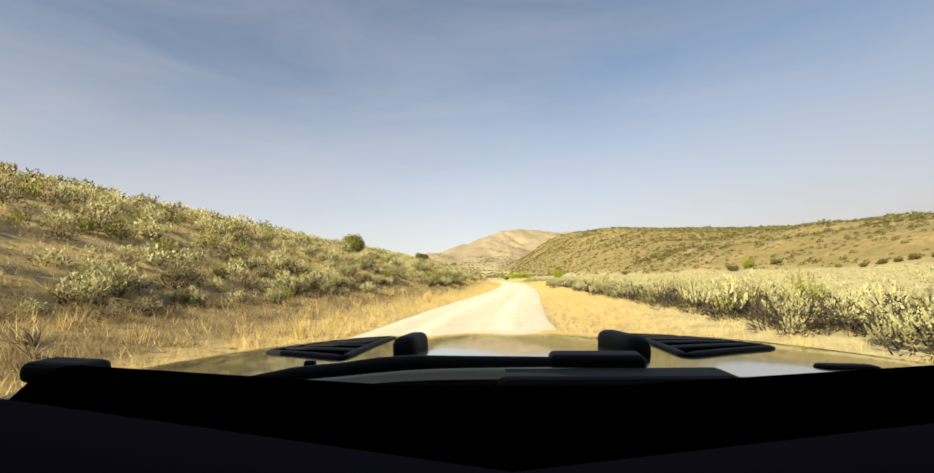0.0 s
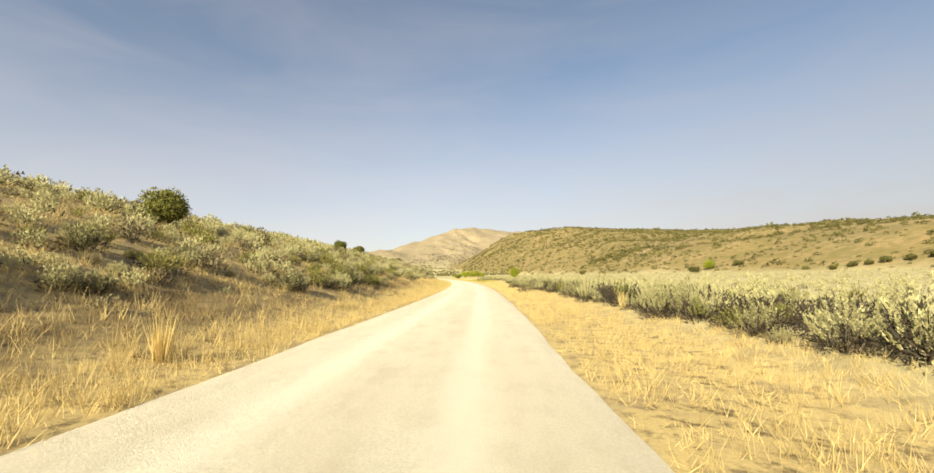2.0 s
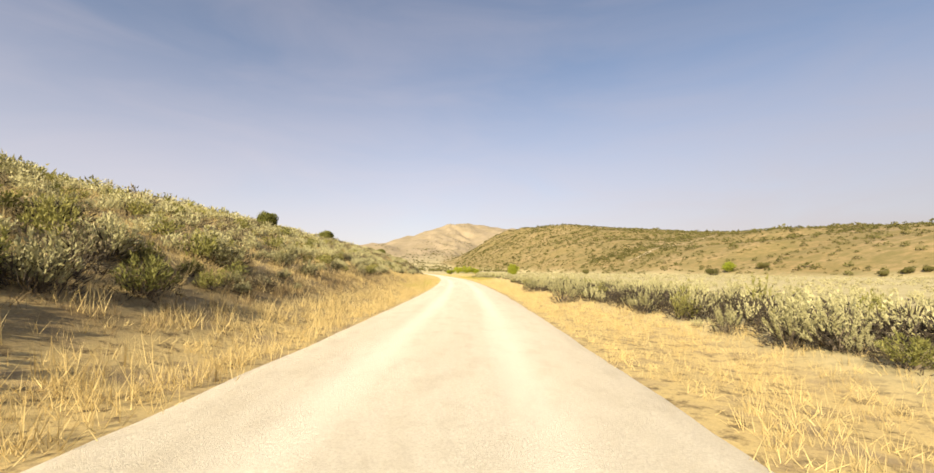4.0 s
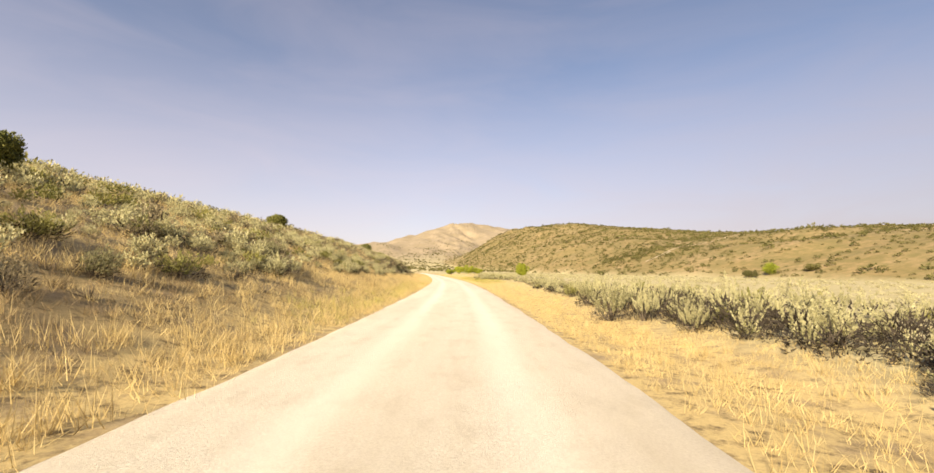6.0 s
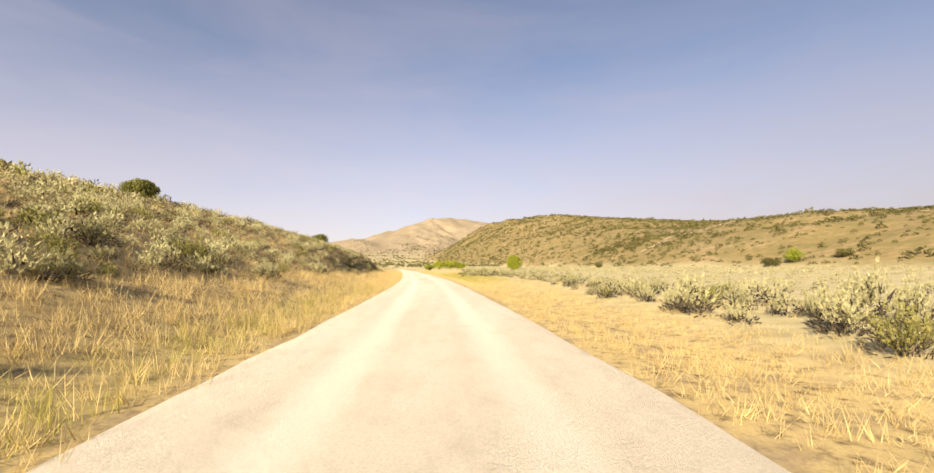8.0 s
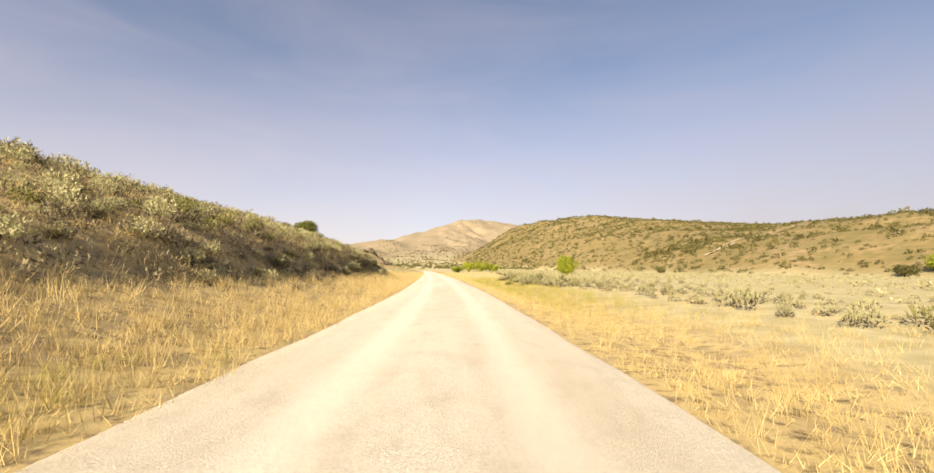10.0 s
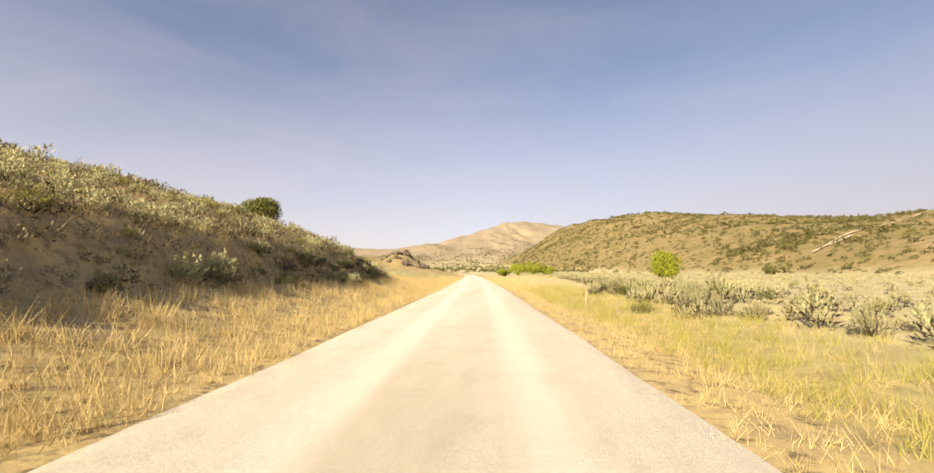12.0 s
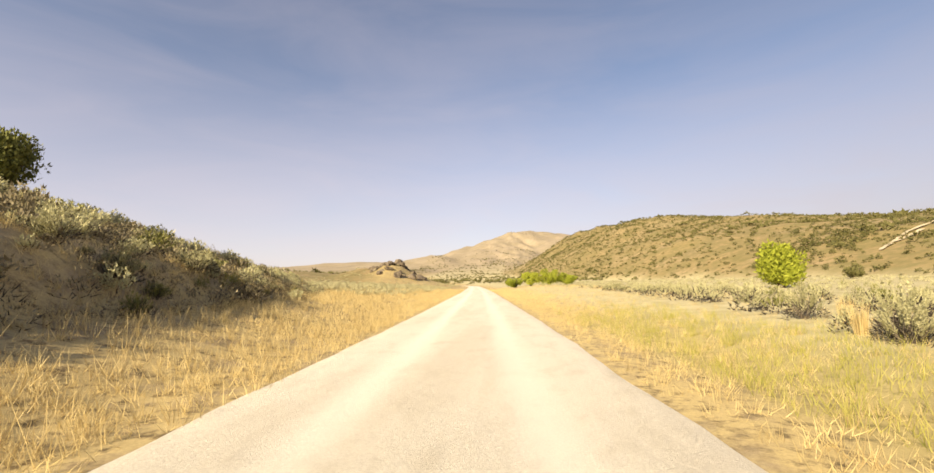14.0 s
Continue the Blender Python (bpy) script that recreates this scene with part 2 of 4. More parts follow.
def land(x, y):
    u, d = hill_u(x, y)
    n1 = fbm(x / 9, y / 9, 4, 3)
    n2 = fbm(x / 1.7, y / 1.7, 3, 11)
    z = np.zeros(x.shape)
    # verge rises towards the foot of the slope
    rise = np.interp(y, (-20, 20, 50, 75, 100, 125, 180, 200, 240), (0.8, 0.9, 1.2, 1.25, 1.2, 1.0, 0.9, 0.7, 0.6))
    z += rise * smooth(d, 0.4, d - u + 0.5) + 0.05 * vnoise(x / 2.6, y / 3.4, 12) * smooth(d, 0.2, 1.5)
    top = np.interp(y, TOP_Y, TOP_H)
    steep = np.interp(y, TOP_Y, TOP_S)
    cut = smooth(y, 120, 140) * (1 - smooth(y, 176, 196))
    keep = 1 - 0.97 * smooth(y, 184, 236)
    up = np.maximum(u, 0)
    z += (1.25 * cut * smooth(u, -0.2, 2.0) + top * (1 - np.exp(-up * steep / top)) * (1 + 0.08 * n1)) * keep + (0.25 + 0.15 * cut) * n2 * smooth(u, 0, 2)
    # low pale ridge and rocky knoll beyond the bank
    back = smooth(y, 225, 420) * np.clip(d - 12, 0, None)
    z += 17 * (1 - np.exp(-back * 0.11 / 17)) * (1 + 0.5 * n1)
    kx, ky = (x + 51) / 15, (y - 338) / 18
    z += 6.6 * np.exp(-(kx * kx + ky * ky)) * (1 + 0.9 * n1)
    # sage flat
    e0 = x - road_x(y) - HALF
    z += np.clip(e0, 0, 140) * 0.016 * smooth(y, -50, 60) + 0.07 * vnoise(x / 2.6, y / 3.4, 13) * smooth(e0, 0.5, 3) - 0.20 * np.exp(-((e0 - 2.6) / 1.5) ** 2)
    # hills across the flat
    foot = np.interp(y, (-400, 0, 100, 220, 300, 420, 600, 800, 1200), (260, 165, 135, 108, 88, 66, 34, 4, -40))
    e = (x - foot) * 0.92
    gully = fbm(x / 60, y / 45, 4, 21)
    ee = np.clip(e, 0, None) * (1 + 0.35 * gully * smooth(e, 0, 30))
    z += terrace(ee, y) * (1 + 0.10 * gully)
    z += 3.5 * fbm(x / 26, y / 26, 4, 33) * smooth(e, 5, 50)
    # valley head and the far mountain
    far = smooth(y, 900, 2000)
    low = fbm(x / 260, y / 260, 4, 41)
    z += far * (22 + 46 * low) * smooth(np.abs(x + 0.05 * (y - 700) + 30), 10, 320)
    phi = (x + 118) / 2600
    crown = np.interp(phi, (-1.4, -0.5, -0.34, -0.28, -0.24, -0.20, -0.16, -0.13, -0.10, -0.08, -0.06, -0.04, -0.02, 0.0, 0.03, 0.06, 0.09, 0.12, 0.15, 0.30, 0.8, 1.5),
                      (26, 60, 74, 82, 80, 68, 92, 112, 118, 149, 188, 194, 230, 243, 261, 254, 235, 226, 225, 186, 150, 120))
    spur = fbm(x / 130 + 0.9 * fbm(x / 300, y / 300, 3, 53), y / 520, 5, 51)
    shape = np.exp(-(np.abs(y - 2650) / 820) ** 1.7) * np.maximum(smooth(np.abs(x - road_x(y)), 4, 17), smooth(y, 350, 900))
    ridge = 0.5 - np.abs(fbm((x + 0.35 * y) / 95, (y - 0.2 * x) / 420, 4, 57)) * 2.4
    z += crown * shape * (1 + (0.5 * spur + 0.6 * ridge) * np.clip(1.08 - shape, 0, 1))
    # bed under the road
    bed = 1 - smooth(np.abs(x - road_x(y)), HALF - 0.2, HALF + 0.7)
    return z * (1 - bed) - 0.035 * bed


def sheet(name, xs, ys, height, material, attrs=()):
    gx, gy = np.meshgrid(xs, ys)
    gz = height(gx.ravel(), gy.ravel())
    n, m = len(xs), len(ys)
    co = np.stack([gx.ravel(), gy.ravel(), gz], 1)
    i = (np.arange(m - 1)[:, None] * n + np.arange(n - 1)[None, :]).ravel()
    quads = np.stack([i, i + 1, i + n + 1, i + n], 1)
    me = bpy.data.meshes.new(name)
    me.from_pydata(co.tolist(), [], quads.tolist())
    for key, fn in attrs:
        me.attributes.new(key, "FLOAT", "POINT").data.foreach_set("value", fn(co[:, 0], co[:, 1], gz).astype(np.float32))
    me.polygons.foreach_set("use_smooth", np.ones(len(quads), bool))
    me.materials.append(material)
    return new(name, me)


XS = np.concatenate([-60 - 3800 * (np.linspace(1, 0, 44, endpoint=False) ** 2.4), np.linspace(-60, -22, 46, endpoint=False),
                     np.linspace(-22, 22, 110, endpoint=False), np.linspace(22, 70, 44, endpoint=False),
                     70 + 3900 * (np.linspace(0, 1, 110) ** 2.2)])
YS = np.concatenate([-1500 * (np.linspace(1, 0, 20, endpoint=False) ** 2) - 30, np.linspace(-30, 240, 300, endpoint=False),
                     240 + 4300 * (np.linspace(0, 1, 190) ** 1.9)])


def z_verge(x, y, z):
    u, d = hill_u(x, y)
    e = x - road_x(y) - HALF
    return np.maximum(smooth(d, -0.5, 0.3) * (1 - smooth(u, -1.5, 2.5)), smooth(e, -0.5, 0.3) * (1 - smooth(e, 2.5, 5)))


def z_plain(x, y, z):
    return smooth(x - road_x(y) - HALF, 2.5, 6)


def hill_foot(x, y):
    return x - np.interp(y, (-400, 0, 100, 220, 300, 420, 600, 800, 1200), (260, 165, 135, 108, 88, 66, 34, 4, -40))


def z_hill(x, y, z):
    right = smooth(hill_foot(x, y) + 8 * fbm(x / 20, y / 20, 3, 5), -4, 8)
    return np.maximum(right, smooth(y, 225, 300) * smooth(hill_u(x, y)[0], -20, 0))


def z_lush(x, y, z):
    e = x - road_x(y) - HALF
    a = smooth(e, 1.0, 2.2) * (1 - smooth(e, 4.5, 7.5)) * smooth(y, 130, 150) * (1 - smooth(y, 185, 205))
    d = road_x(y) - HALF - x
    b = smooth(d, 0.0, 0.6) * (1 - smooth(d, 1.2, 3.0)) * smooth(y, 74, 86) * (1 - smooth(y, 118, 130))
    return np.clip(a + 0.7 * b, 0, 1) * 0.5


def z_bench(x, y, z):
    """The flat strip of brown weeds, with grass shade painted in, between the grass at the road's edge and the slope.
    """
    u, d = hill_u(x, y)
    return smooth(d, 1.6, 3.2) * (1 - smooth(u, -0.5, 1.5)) * np.interp(y, (-20, 66, 84, 120, 128), (1, 1, 0.35, 0.35, 0.15))


def z_rose(x, y, z):
    return smooth(y, 900, 1700)


ground = tagged(sheet("ground", XS, YS, land, GROUND, (("verge", z_verge), ("plain", z_plain), ("hill", z_hill), ("lush", z_lush), ("rose", z_rose), ("bench", z_bench))),
                "dry straw-coloured valley floor with brushy slopes and distant hills", "ground", kind="structure")


def road_sheet():
    ys = np.concatenate([np.linspace(-60, 230, 420), np.linspace(232, 760, 140)])
    across = np.linspace(-1, 1, 25)
    rows, faces = [], []
    for y in ys:
        c = float(road_x(y))
        for k, s in enumerate(across):
            edge = abs(s) > 0.99
            wob = 0.22 * float(fbm(np.array(y / 2.3), np.array(s * 7.0), 3, 61)) if abs(s) > 0.8 else 0
            rut = -0.018 * (math.exp(-((abs(s) - 0.42) / 0.12) ** 2))
            rows.append((c + s * (HALF + 0.05) + wob, y, -0.045 if edge else 0.045 * (1 - s * s) + rut + 0.012 * float(vnoise(np.array(s * 9.0), np.array(y * 1.5), 71))))
    n = len(across)
    for j in range(len(ys) - 1):
        for k in range(n - 1):
            a = j * n + k
            faces.append((a, a + 1, a + n + 1, a + n))
    me = bpy.data.meshes.new("road")
    me.from_pydata(rows, [], faces)
    worn = np.tile(np.exp(-((np.abs(across) - 0.40) / 0.13) ** 2), len(ys))
    me.attributes.new("track", "FLOAT", "POINT").data.foreach_set("value", worn.astype(np.float32))
    me.polygons.foreach_set("use_smooth", np.ones(len(faces), bool))
    me.materials.append(ROAD)
    return tagged(new("road", me), "pale sunlit gravel road curving up the valley", "road", kind="structure")


road = road_sheet()


# ---- plant building ----
RNG = np.random.default_rng(7)


def turned(n, rng):
    a = rng.uniform(0, 2 * np.pi, n)
    return np.stack([np.cos(a), np.sin(a)], 1)


def unit(v):
    return v / np.maximum(np.linalg.norm(v, axis=1, keepdims=True), 1e-6)


def leaves(base, way, length, width, rng, plain=False, out=None):
    """Narrow pointed leaves from base along way, their faces turned to out; plain ones have three corners."""
    face = unit(rng.normal(size=way.shape))
    side = unit(np.cross(way, face if out is None else unit(out + 0.5 * face)))
    tip = base + way * length[:, None]
    mid = base + way * (length * 0.45)[:, None]
    if plain:
        v = np.stack([base + side * width[:, None], base - side * width[:, None], tip], 1).reshape(-1, 3)
        return v, np.arange(len(v)).reshape(-1, 3)
    v = np.stack([base, mid + side * width[:, None], tip, mid - side * width[:, None]], 1).reshape(-1, 3)
    i = np.arange(len(base)) * 4
    return v, np.stack([i, i + 1, i + 2, i + 3], 1)


def sage_leaves(rng, lobes, per, leaf, round=0.15, rise=0.20, low=0.0, slim=0.36):
    """Rounded lobes of small leaves, faces outwards, heaped into a dome; low lifts the leaves off the ground."""
    a = rng.uniform(0, 2 * np.pi, lobes)
    r = np.sqrt(np.linspace(0.01, 1.0, lobes))
    top = 0.64 - 0.36 * r ** 2 + rng.normal(size=lobes) * 0.09 + low * 0.35
    mid = np.stack([np.cos(a) * r * 0.43, np.sin(a) * r * 0.43, np.maximum(top, 0.16 + low * 0.5)], 1)
    k = np.repeat(np.arange(lobes), per)
    size = rng.uniform(0.7, 1.3, (lobes, 1))
    o = rng.normal(size=(len(k), 3))
    o[:, 2] = np.abs(o[:, 2]) * np.where(rng.uniform(0, 1, len(k)) < 0.3, -0.6, 1.0)
    o = unit(o)
    p = mid[k] + o * np.array([round, round, rise]) * size[k] * rng.uniform(0.7, 1.08, (len(k), 1))
    w = unit(o * 0.45 + np.array([0, 0, 0.7]) + mid[k] * np.array([0.5, 0.5, 0]) + rng.normal(size=o.shape) * 0.3)
    ln = leaf * rng.uniform(0.6, 1.3, len(k))
    return leaves(p, w, ln, ln * slim, rng, True, o)


def plumes(rng, count, per, leaf, fat, tall, reach, bare=0.3, slim=0.24, splay=0.5):
    """A shrub of feathery upright plumes that lean outwards from one foot, each thick with small leaves and bare below."""
    vs, fs, off = [], [], 0
    turn = rng.uniform(0, 6.28)
    for k in range(count):
        r = math.sqrt((k + 0.4) / count)
        a = turn + k * 2.4 + rng.normal() * 0.3
        foot = np.array([math.cos(a) * r * 0.14, math.sin(a) * r * 0.14, 0.02])
        tip = np.array([math.cos(a) * r * reach, math.sin(a) * r * reach, tall * (1 - 0.42 * r * r) * rng.uniform(0.78, 1.14)])
        axis = tip - foot
        way = axis / np.linalg.norm(axis)
        p = np.cross(way, (0.3, 0.9, 0.1))
        p /= np.linalg.norm(p)
        q = np.cross(way, p)
        wide = fat * rng.uniform(0.7, 1.35)
        low = bare * rng.uniform(0.7, 1.25)
        s = rng.uniform(0.0, 1.0, per)
        b = rng.uniform(0, 6.28, per)
        out = p * np.cos(b)[:, None] + q * np.sin(b)[:, None]
        g = np.interp(s, (0, 0.25, 0.55, 0.85, 1), (0.25, 0.75, 1.0, 0.6, 0.1)) * wide * np.sqrt(rng.uniform(0.1, 1.0, per))
        base = foot + axis * (low + (1 - low) * s)[:, None] + out * g[:, None]
        go = unit(way * 0.85 + out * splay + np.array([0, 0, 0.2]) + rng.normal(size=out.shape) * 0.3)
        ln = leaf * rng.uniform(0.55, 1.3, per)
        v, f = leaves(base, go, ln, ln * slim, rng, True, unit(out + way * 0.25))
        vs.append(v)
        fs.append(f + off)
        off += len(v)
    return np.concatenate(vs), np.concatenate(fs)


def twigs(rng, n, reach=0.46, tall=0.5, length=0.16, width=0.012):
    """The tangle of dead twigs under the leaves, coloured dark for the shade within."""
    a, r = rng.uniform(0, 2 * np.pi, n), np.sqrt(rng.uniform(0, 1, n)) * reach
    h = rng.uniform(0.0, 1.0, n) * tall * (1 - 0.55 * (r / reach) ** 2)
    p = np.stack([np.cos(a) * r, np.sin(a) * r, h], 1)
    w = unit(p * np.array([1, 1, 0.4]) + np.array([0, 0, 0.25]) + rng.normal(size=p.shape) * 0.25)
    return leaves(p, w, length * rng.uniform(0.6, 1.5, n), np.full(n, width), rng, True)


def joined(a, b):
    """Leaves and twigs as one template, with the slot of each face."""
    return np.concatenate([a[0], b[0]]), np.concatenate([a[1], b[1] + len(a[0])]), np.concatenate([np.zeros(len(a[1]), int), np.ones(len(b[1]), int)])


def stems(rng, count, reach, rise, thick, size=1.0):
    """Forking woody stems, tapered, three-sided."""
    vs, fs = [], []
    for k in range(count):
        a = rng.uniform(0, 2 * np.pi)
        r = rng.uniform(0.3, 1.0) * reach
        p0 = np.array([0.04 * math.cos(a), 0.04 * math.sin(a), -0.06])
        p1 = np.array([r * 0.55 * math.cos(a), r * 0.55 * math.sin(a), rise * rng.uniform(0.35, 0.5)])
        p2 = np.array([r * math.cos(a + 0.25), r * math.sin(a + 0.25), rise * rng.uniform(0.7, 1.0)])
        base = len(vs)
        if k == 0:
            vs += [np.array([thick * 2 * math.cos(j * 2.094), thick * 2 * math.sin(j * 2.094), -0.08]) for j in range(3)]
        base = len(vs) - 3
        for p, w in ((p1, thick * 0.65), (p2, thick * 0.2)):
            for j in range(3):
                g = a + j * 2.094
                vs.append(p + w * np.array([math.cos(g), math.sin(g), 0.3 * math.sin(g)]))
        for s in range(2):
            for j in range(3):
                lo, hi = (0, base + 3) if s == 0 else (base + 3, base + 6)
                fs.append((lo + j, lo + (j + 1) % 3, hi + (j + 1) % 3, hi + j))
    return np.array(vs) * size, np.array(fs)


def mesh_of(name, v, f, material, tint=None, second=None, slots=None):
    me = bpy.data.meshes.new(name)
    me.from_pydata(v.tolist(), [], f.tolist())
    if tint is not None:
        me.attributes.new("tint", "FLOAT", "POINT").data.foreach_set("value", tint.astype(np.float32))
    me.polygons.foreach_set("use_smooth", np.ones(len(me.polygons), bool))
    me.materials.append(material)
    if second:
        me.materials.append(second)
        me.polygons.foreach_set("material_index", slots.astype(np.int32))
    return me


def part(name, data, parent, label=""):
    ob = new(name, data)
    ob.parent = parent
    if label:
        ob["label"] = label
    return ob


def planted(name, templates, xyz, scale, material, rng, label, category, tall=None):
    """Many plants too far or too many to tell apart, as one mesh."""
    vs, fs, ts, ms, off = [], [], [], [], 0
    pick = rng.integers(0, len(templates), len(xyz))
    ang = rng.uniform(0, 2 * np.pi, len(xyz))
    for i, p in enumerate(xyz):
        v, f, *slot = templates[pick[i]]
        c, s = math.cos(ang[i]), math.sin(ang[i])
        w = v @ np.array([[c, s, 0], [-s, c, 0], [0, 0, 1.0 if tall is None else tall[i]]]) * scale[i] + p
        vs.append(w)
        fs.append(f + off)
        ms.append(slot[0] if slot else np.zeros(len(f), int))
        ts.append(np.full(len(v), rng.uniform(-0.35, 0.65)))
        off += len(v)
    return tagged(new(name, mesh_of(name, np.concatenate(vs), np.concatenate(fs), material, np.concatenate(ts), SHADE_TWIG, np.concatenate(ms))), label, category, kind="stuff")


def grounded(x, y, sink=0.03):
    return np.stack([x, y, land(x, y) - sink], 1)


def scattered(rng, n, xlo, xhi, ylo, yhi, keep):
    x, y = rng.uniform(xlo, xhi, n), rng.uniform(ylo, yhi, n)
    ok = rng.uniform(0, 1, n) < keep(x, y)
    return x[ok], y[ok]


# ---- sagebrush ----
MID = [joined(plumes(RNG, int(RNG.integers(15, 19)), 23, 0.088, 0.10, 0.72, 0.46, 0.28, 0.27), twigs(RNG, 30, 0.48, 0.4, 0.16, 0.02)) for _ in range(8)]
MID_TALL = [joined(plumes(RNG, int(RNG.integers(11, 14)), 31, 0.078, 0.05, 1.02, 0.50, 0.46, 0.25, 0.2), twigs(RNG, 60, 0.54, 0.62, 0.17, 0.034)) for _ in range(8)]
FAR = [joined(plumes(RNG, 6, 8, 0.165, 0.15, 0.68, 0.44, 0.2, 0.3), twigs(RNG, 4, width=0.04)) for _ in range(6)]
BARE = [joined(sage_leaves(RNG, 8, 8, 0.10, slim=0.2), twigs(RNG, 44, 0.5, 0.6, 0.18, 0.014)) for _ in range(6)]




def apart(x, y, gap):
    """Thin a scatter so that neighbours keep a distance."""
    order, cells, ok = np.arange(len(x)), {}, []
    for i in order:
        key = (int(x[i] // gap), int(y[i] // gap))
        if all((x[i] - x[j]) ** 2 + (y[i] - y[j]) ** 2 > gap * gap for a in (-1, 0, 1) for b in (-1, 0, 1) for j in cells.get((key[0] + a, key[1] + b), ())):
            cells.setdefault(key, []).append(i)
            ok.append(i)
    return x[ok], y[ok]


BELT_Y, BELT_E = (-20, 20, 60, 90, 115, 130, 152, 165, 180, 195, 230), (6.5, 4.8, 4.2, 4.2, 5.0, 7.5, 8.0, 3.6, 5.4, 9.0, 12.0)


def left_keep(x, y):
    u, d = hill_u(x, y)
    clump = np.interp(y, (60, 85), (0.95, 0.82)) + 1.9 * fbm(x / 4, y / 4, 3, 81)
    low = np.interp(y, (0, 60, 82, 125, 140, 180, 200), (0, 0, 0.7, 0.7, 0.0, 0.2, 0))
    return np.maximum(smooth(u - low, -1.6, 1.0), 0.12 * smooth(u, -1, 1)) * np.clip(clump, 0.28, 1) * (1 - 0.25 * smooth(y, 146, 155) * (1 - smooth(u, 3, 6))) * np.interp(x, (-46, -30, -18), (0.35, 0.6, 1))


def right_keep(x, y):
    e = x - road_x(y) - HALF
    start = np.interp(y, BELT_Y, BELT_E)
    clump = 0.85 + 2.0 * fbm(x / 3.2, y / 3.2, 3, 91)
    return smooth(e, start - 0.4, start + 0.8) * np.clip(np.maximum(clump, np.interp(e - start, (0, 7, 12), (0.8, 0.7, 0.1))), 0.1, 1)


def bush_size(x, y, rng):
    e = x - road_x(y) - HALF
    size = np.clip(np.exp(rng.normal(size=len(x)) * 0.36), 0.42, 1.6)
    return np.where(e > 0, np.minimum(size, 1.4) * np.interp(y, (0, 40, 80, 105, 120, 150, 165, 200), (1.02, 0.95, 0.95, 0.92, 0.62, 0.58, 0.85, 0.98)) * np.interp(e, (8, 14), (1, 0.5)), size * np.interp(y, (0, 40, 90, 130, 200), (1.0, 0.92, 0.9, 0.84, 0.88)))


lx, ly = apart(*scattered(RNG, 14000, -46, -5, -6, 232, left_keep), 0.62)
rx, ry = apart(*scattered(RNG, 3200, 3, 36, -4, 240, right_keep), 1.0)


def belt_keep(x, y):
    e = x - road_x(y) - HALF
    start = np.interp(y, BELT_Y, BELT_E)
    return smooth(e, start - 0.3, start + 0.3) * (1 - smooth(e, start + 6, start + 10)) * np.clip(np.interp(y, (70, 95, 125, 160), (1.15, 0.9, 0.5, 0.75)) + 2.6 * fbm(x / 3.6, y / 3.6, 3, 93), 0, 1)


rx2, ry2 = apart(*scattered(RNG, 9000, 2, 24, -4, 225, belt_keep), 1.12)
bx, by = np.concatenate([lx, rx, rx2]), np.concatenate([ly, ry, ry2])
close = np.abs(bx - road_x(by)) - 3.0
rank = np.argsort(close + RNG.uniform(0, 5, len(bx)))
single = np.zeros(len(bx), bool)
single[[i for i in rank if -1 < by[i] < 205][:300]] = True
sizes = bush_size(bx, by, RNG)
at = grounded(bx, by)
KINDS = (("sagebrush", "silvery grey-green sagebrush with dark woody stems on dry ground", SAGE, 0.66),
         ("rabbitbrush", "yellow-green rounded rabbitbrush growing in dry grass", SAGE_GREEN, 0.86),
         ("dead_shrub", "brown leafless shrub with brittle twigs on the bank", DEAD, 1.01))
FINE = (lambda: plumes(RNG, int(RNG.integers(20, 26)), 78, 0.062, 0.095, 0.74, 0.48, 0.28), lambda: plumes(RNG, int(RNG.integers(26, 34)), 46, 0.07, 0.07, 0.70, 0.46, 0.25, 0.16),
        lambda: sage_leaves(RNG, int(RNG.integers(13, 18)), 40, 0.048, slim=0.28))
MESHES = [[(mesh_of("foliage", *make(), k[2]), mesh_of("stems", *stems(RNG, 14, 0.44, 0.5, 0.014), TWIG)) for _ in range(5)] for make, k in zip(FINE, KINDS)]
TALL = [(mesh_of("foliage", *plumes(RNG, int(RNG.integers(14, 18)), 105, 0.048, 0.052, 1.04, 0.50, 0.44, 0.26, 0.22), SAGE), mesh_of("stems", *stems(RNG, 16, 0.46, 0.62, 0.015), TWIG)) for _ in range(5)]
TANGLES = [mesh_of("dead_wood", *twigs(RNG, 320, 0.48, 0.52, 0.13, 0.010), SHADE_TWIG) for _ in range(4)]
roll = RNG.uniform(0, 1, len(bx)) - np.where(bx > road_x(by), 0.22, 0.0)
kind_of = np.array([next(i for i, k in enumerate(KINDS) if r < k[3]) for r in roll])
for i in np.nonzero(single)[0]:
    nm, lb, mt, pr = KINDS[kind_of[i]]
    fol, stm = (TALL if bx[i] > road_x(by[i]) and kind_of[i] == 0 else MESHES[kind_of[i]])[RNG.integers(0, 5)]
    bush = tagged(new(nm, stm), lb, "shrub", nm + " beside the road")
    part("foliage", fol, bush)
    tagged(part("dead_wood", TANGLES[RNG.integers(0, 4)], bush), "dead twigs painted dark as the shade inside the bush", kind="stuff")
    s = sizes[i]
    bush.matrix_basis = Matrix.LocRotScale(at[i], Euler((RNG.normal() * 0.08, RNG.normal() * 0.08, RNG.uniform(0, 6.28))), (s * RNG.uniform(0.85, 1.2), s * RNG.uniform(0.85, 1.2), s * RNG.uniform(0.75, 1.1)))
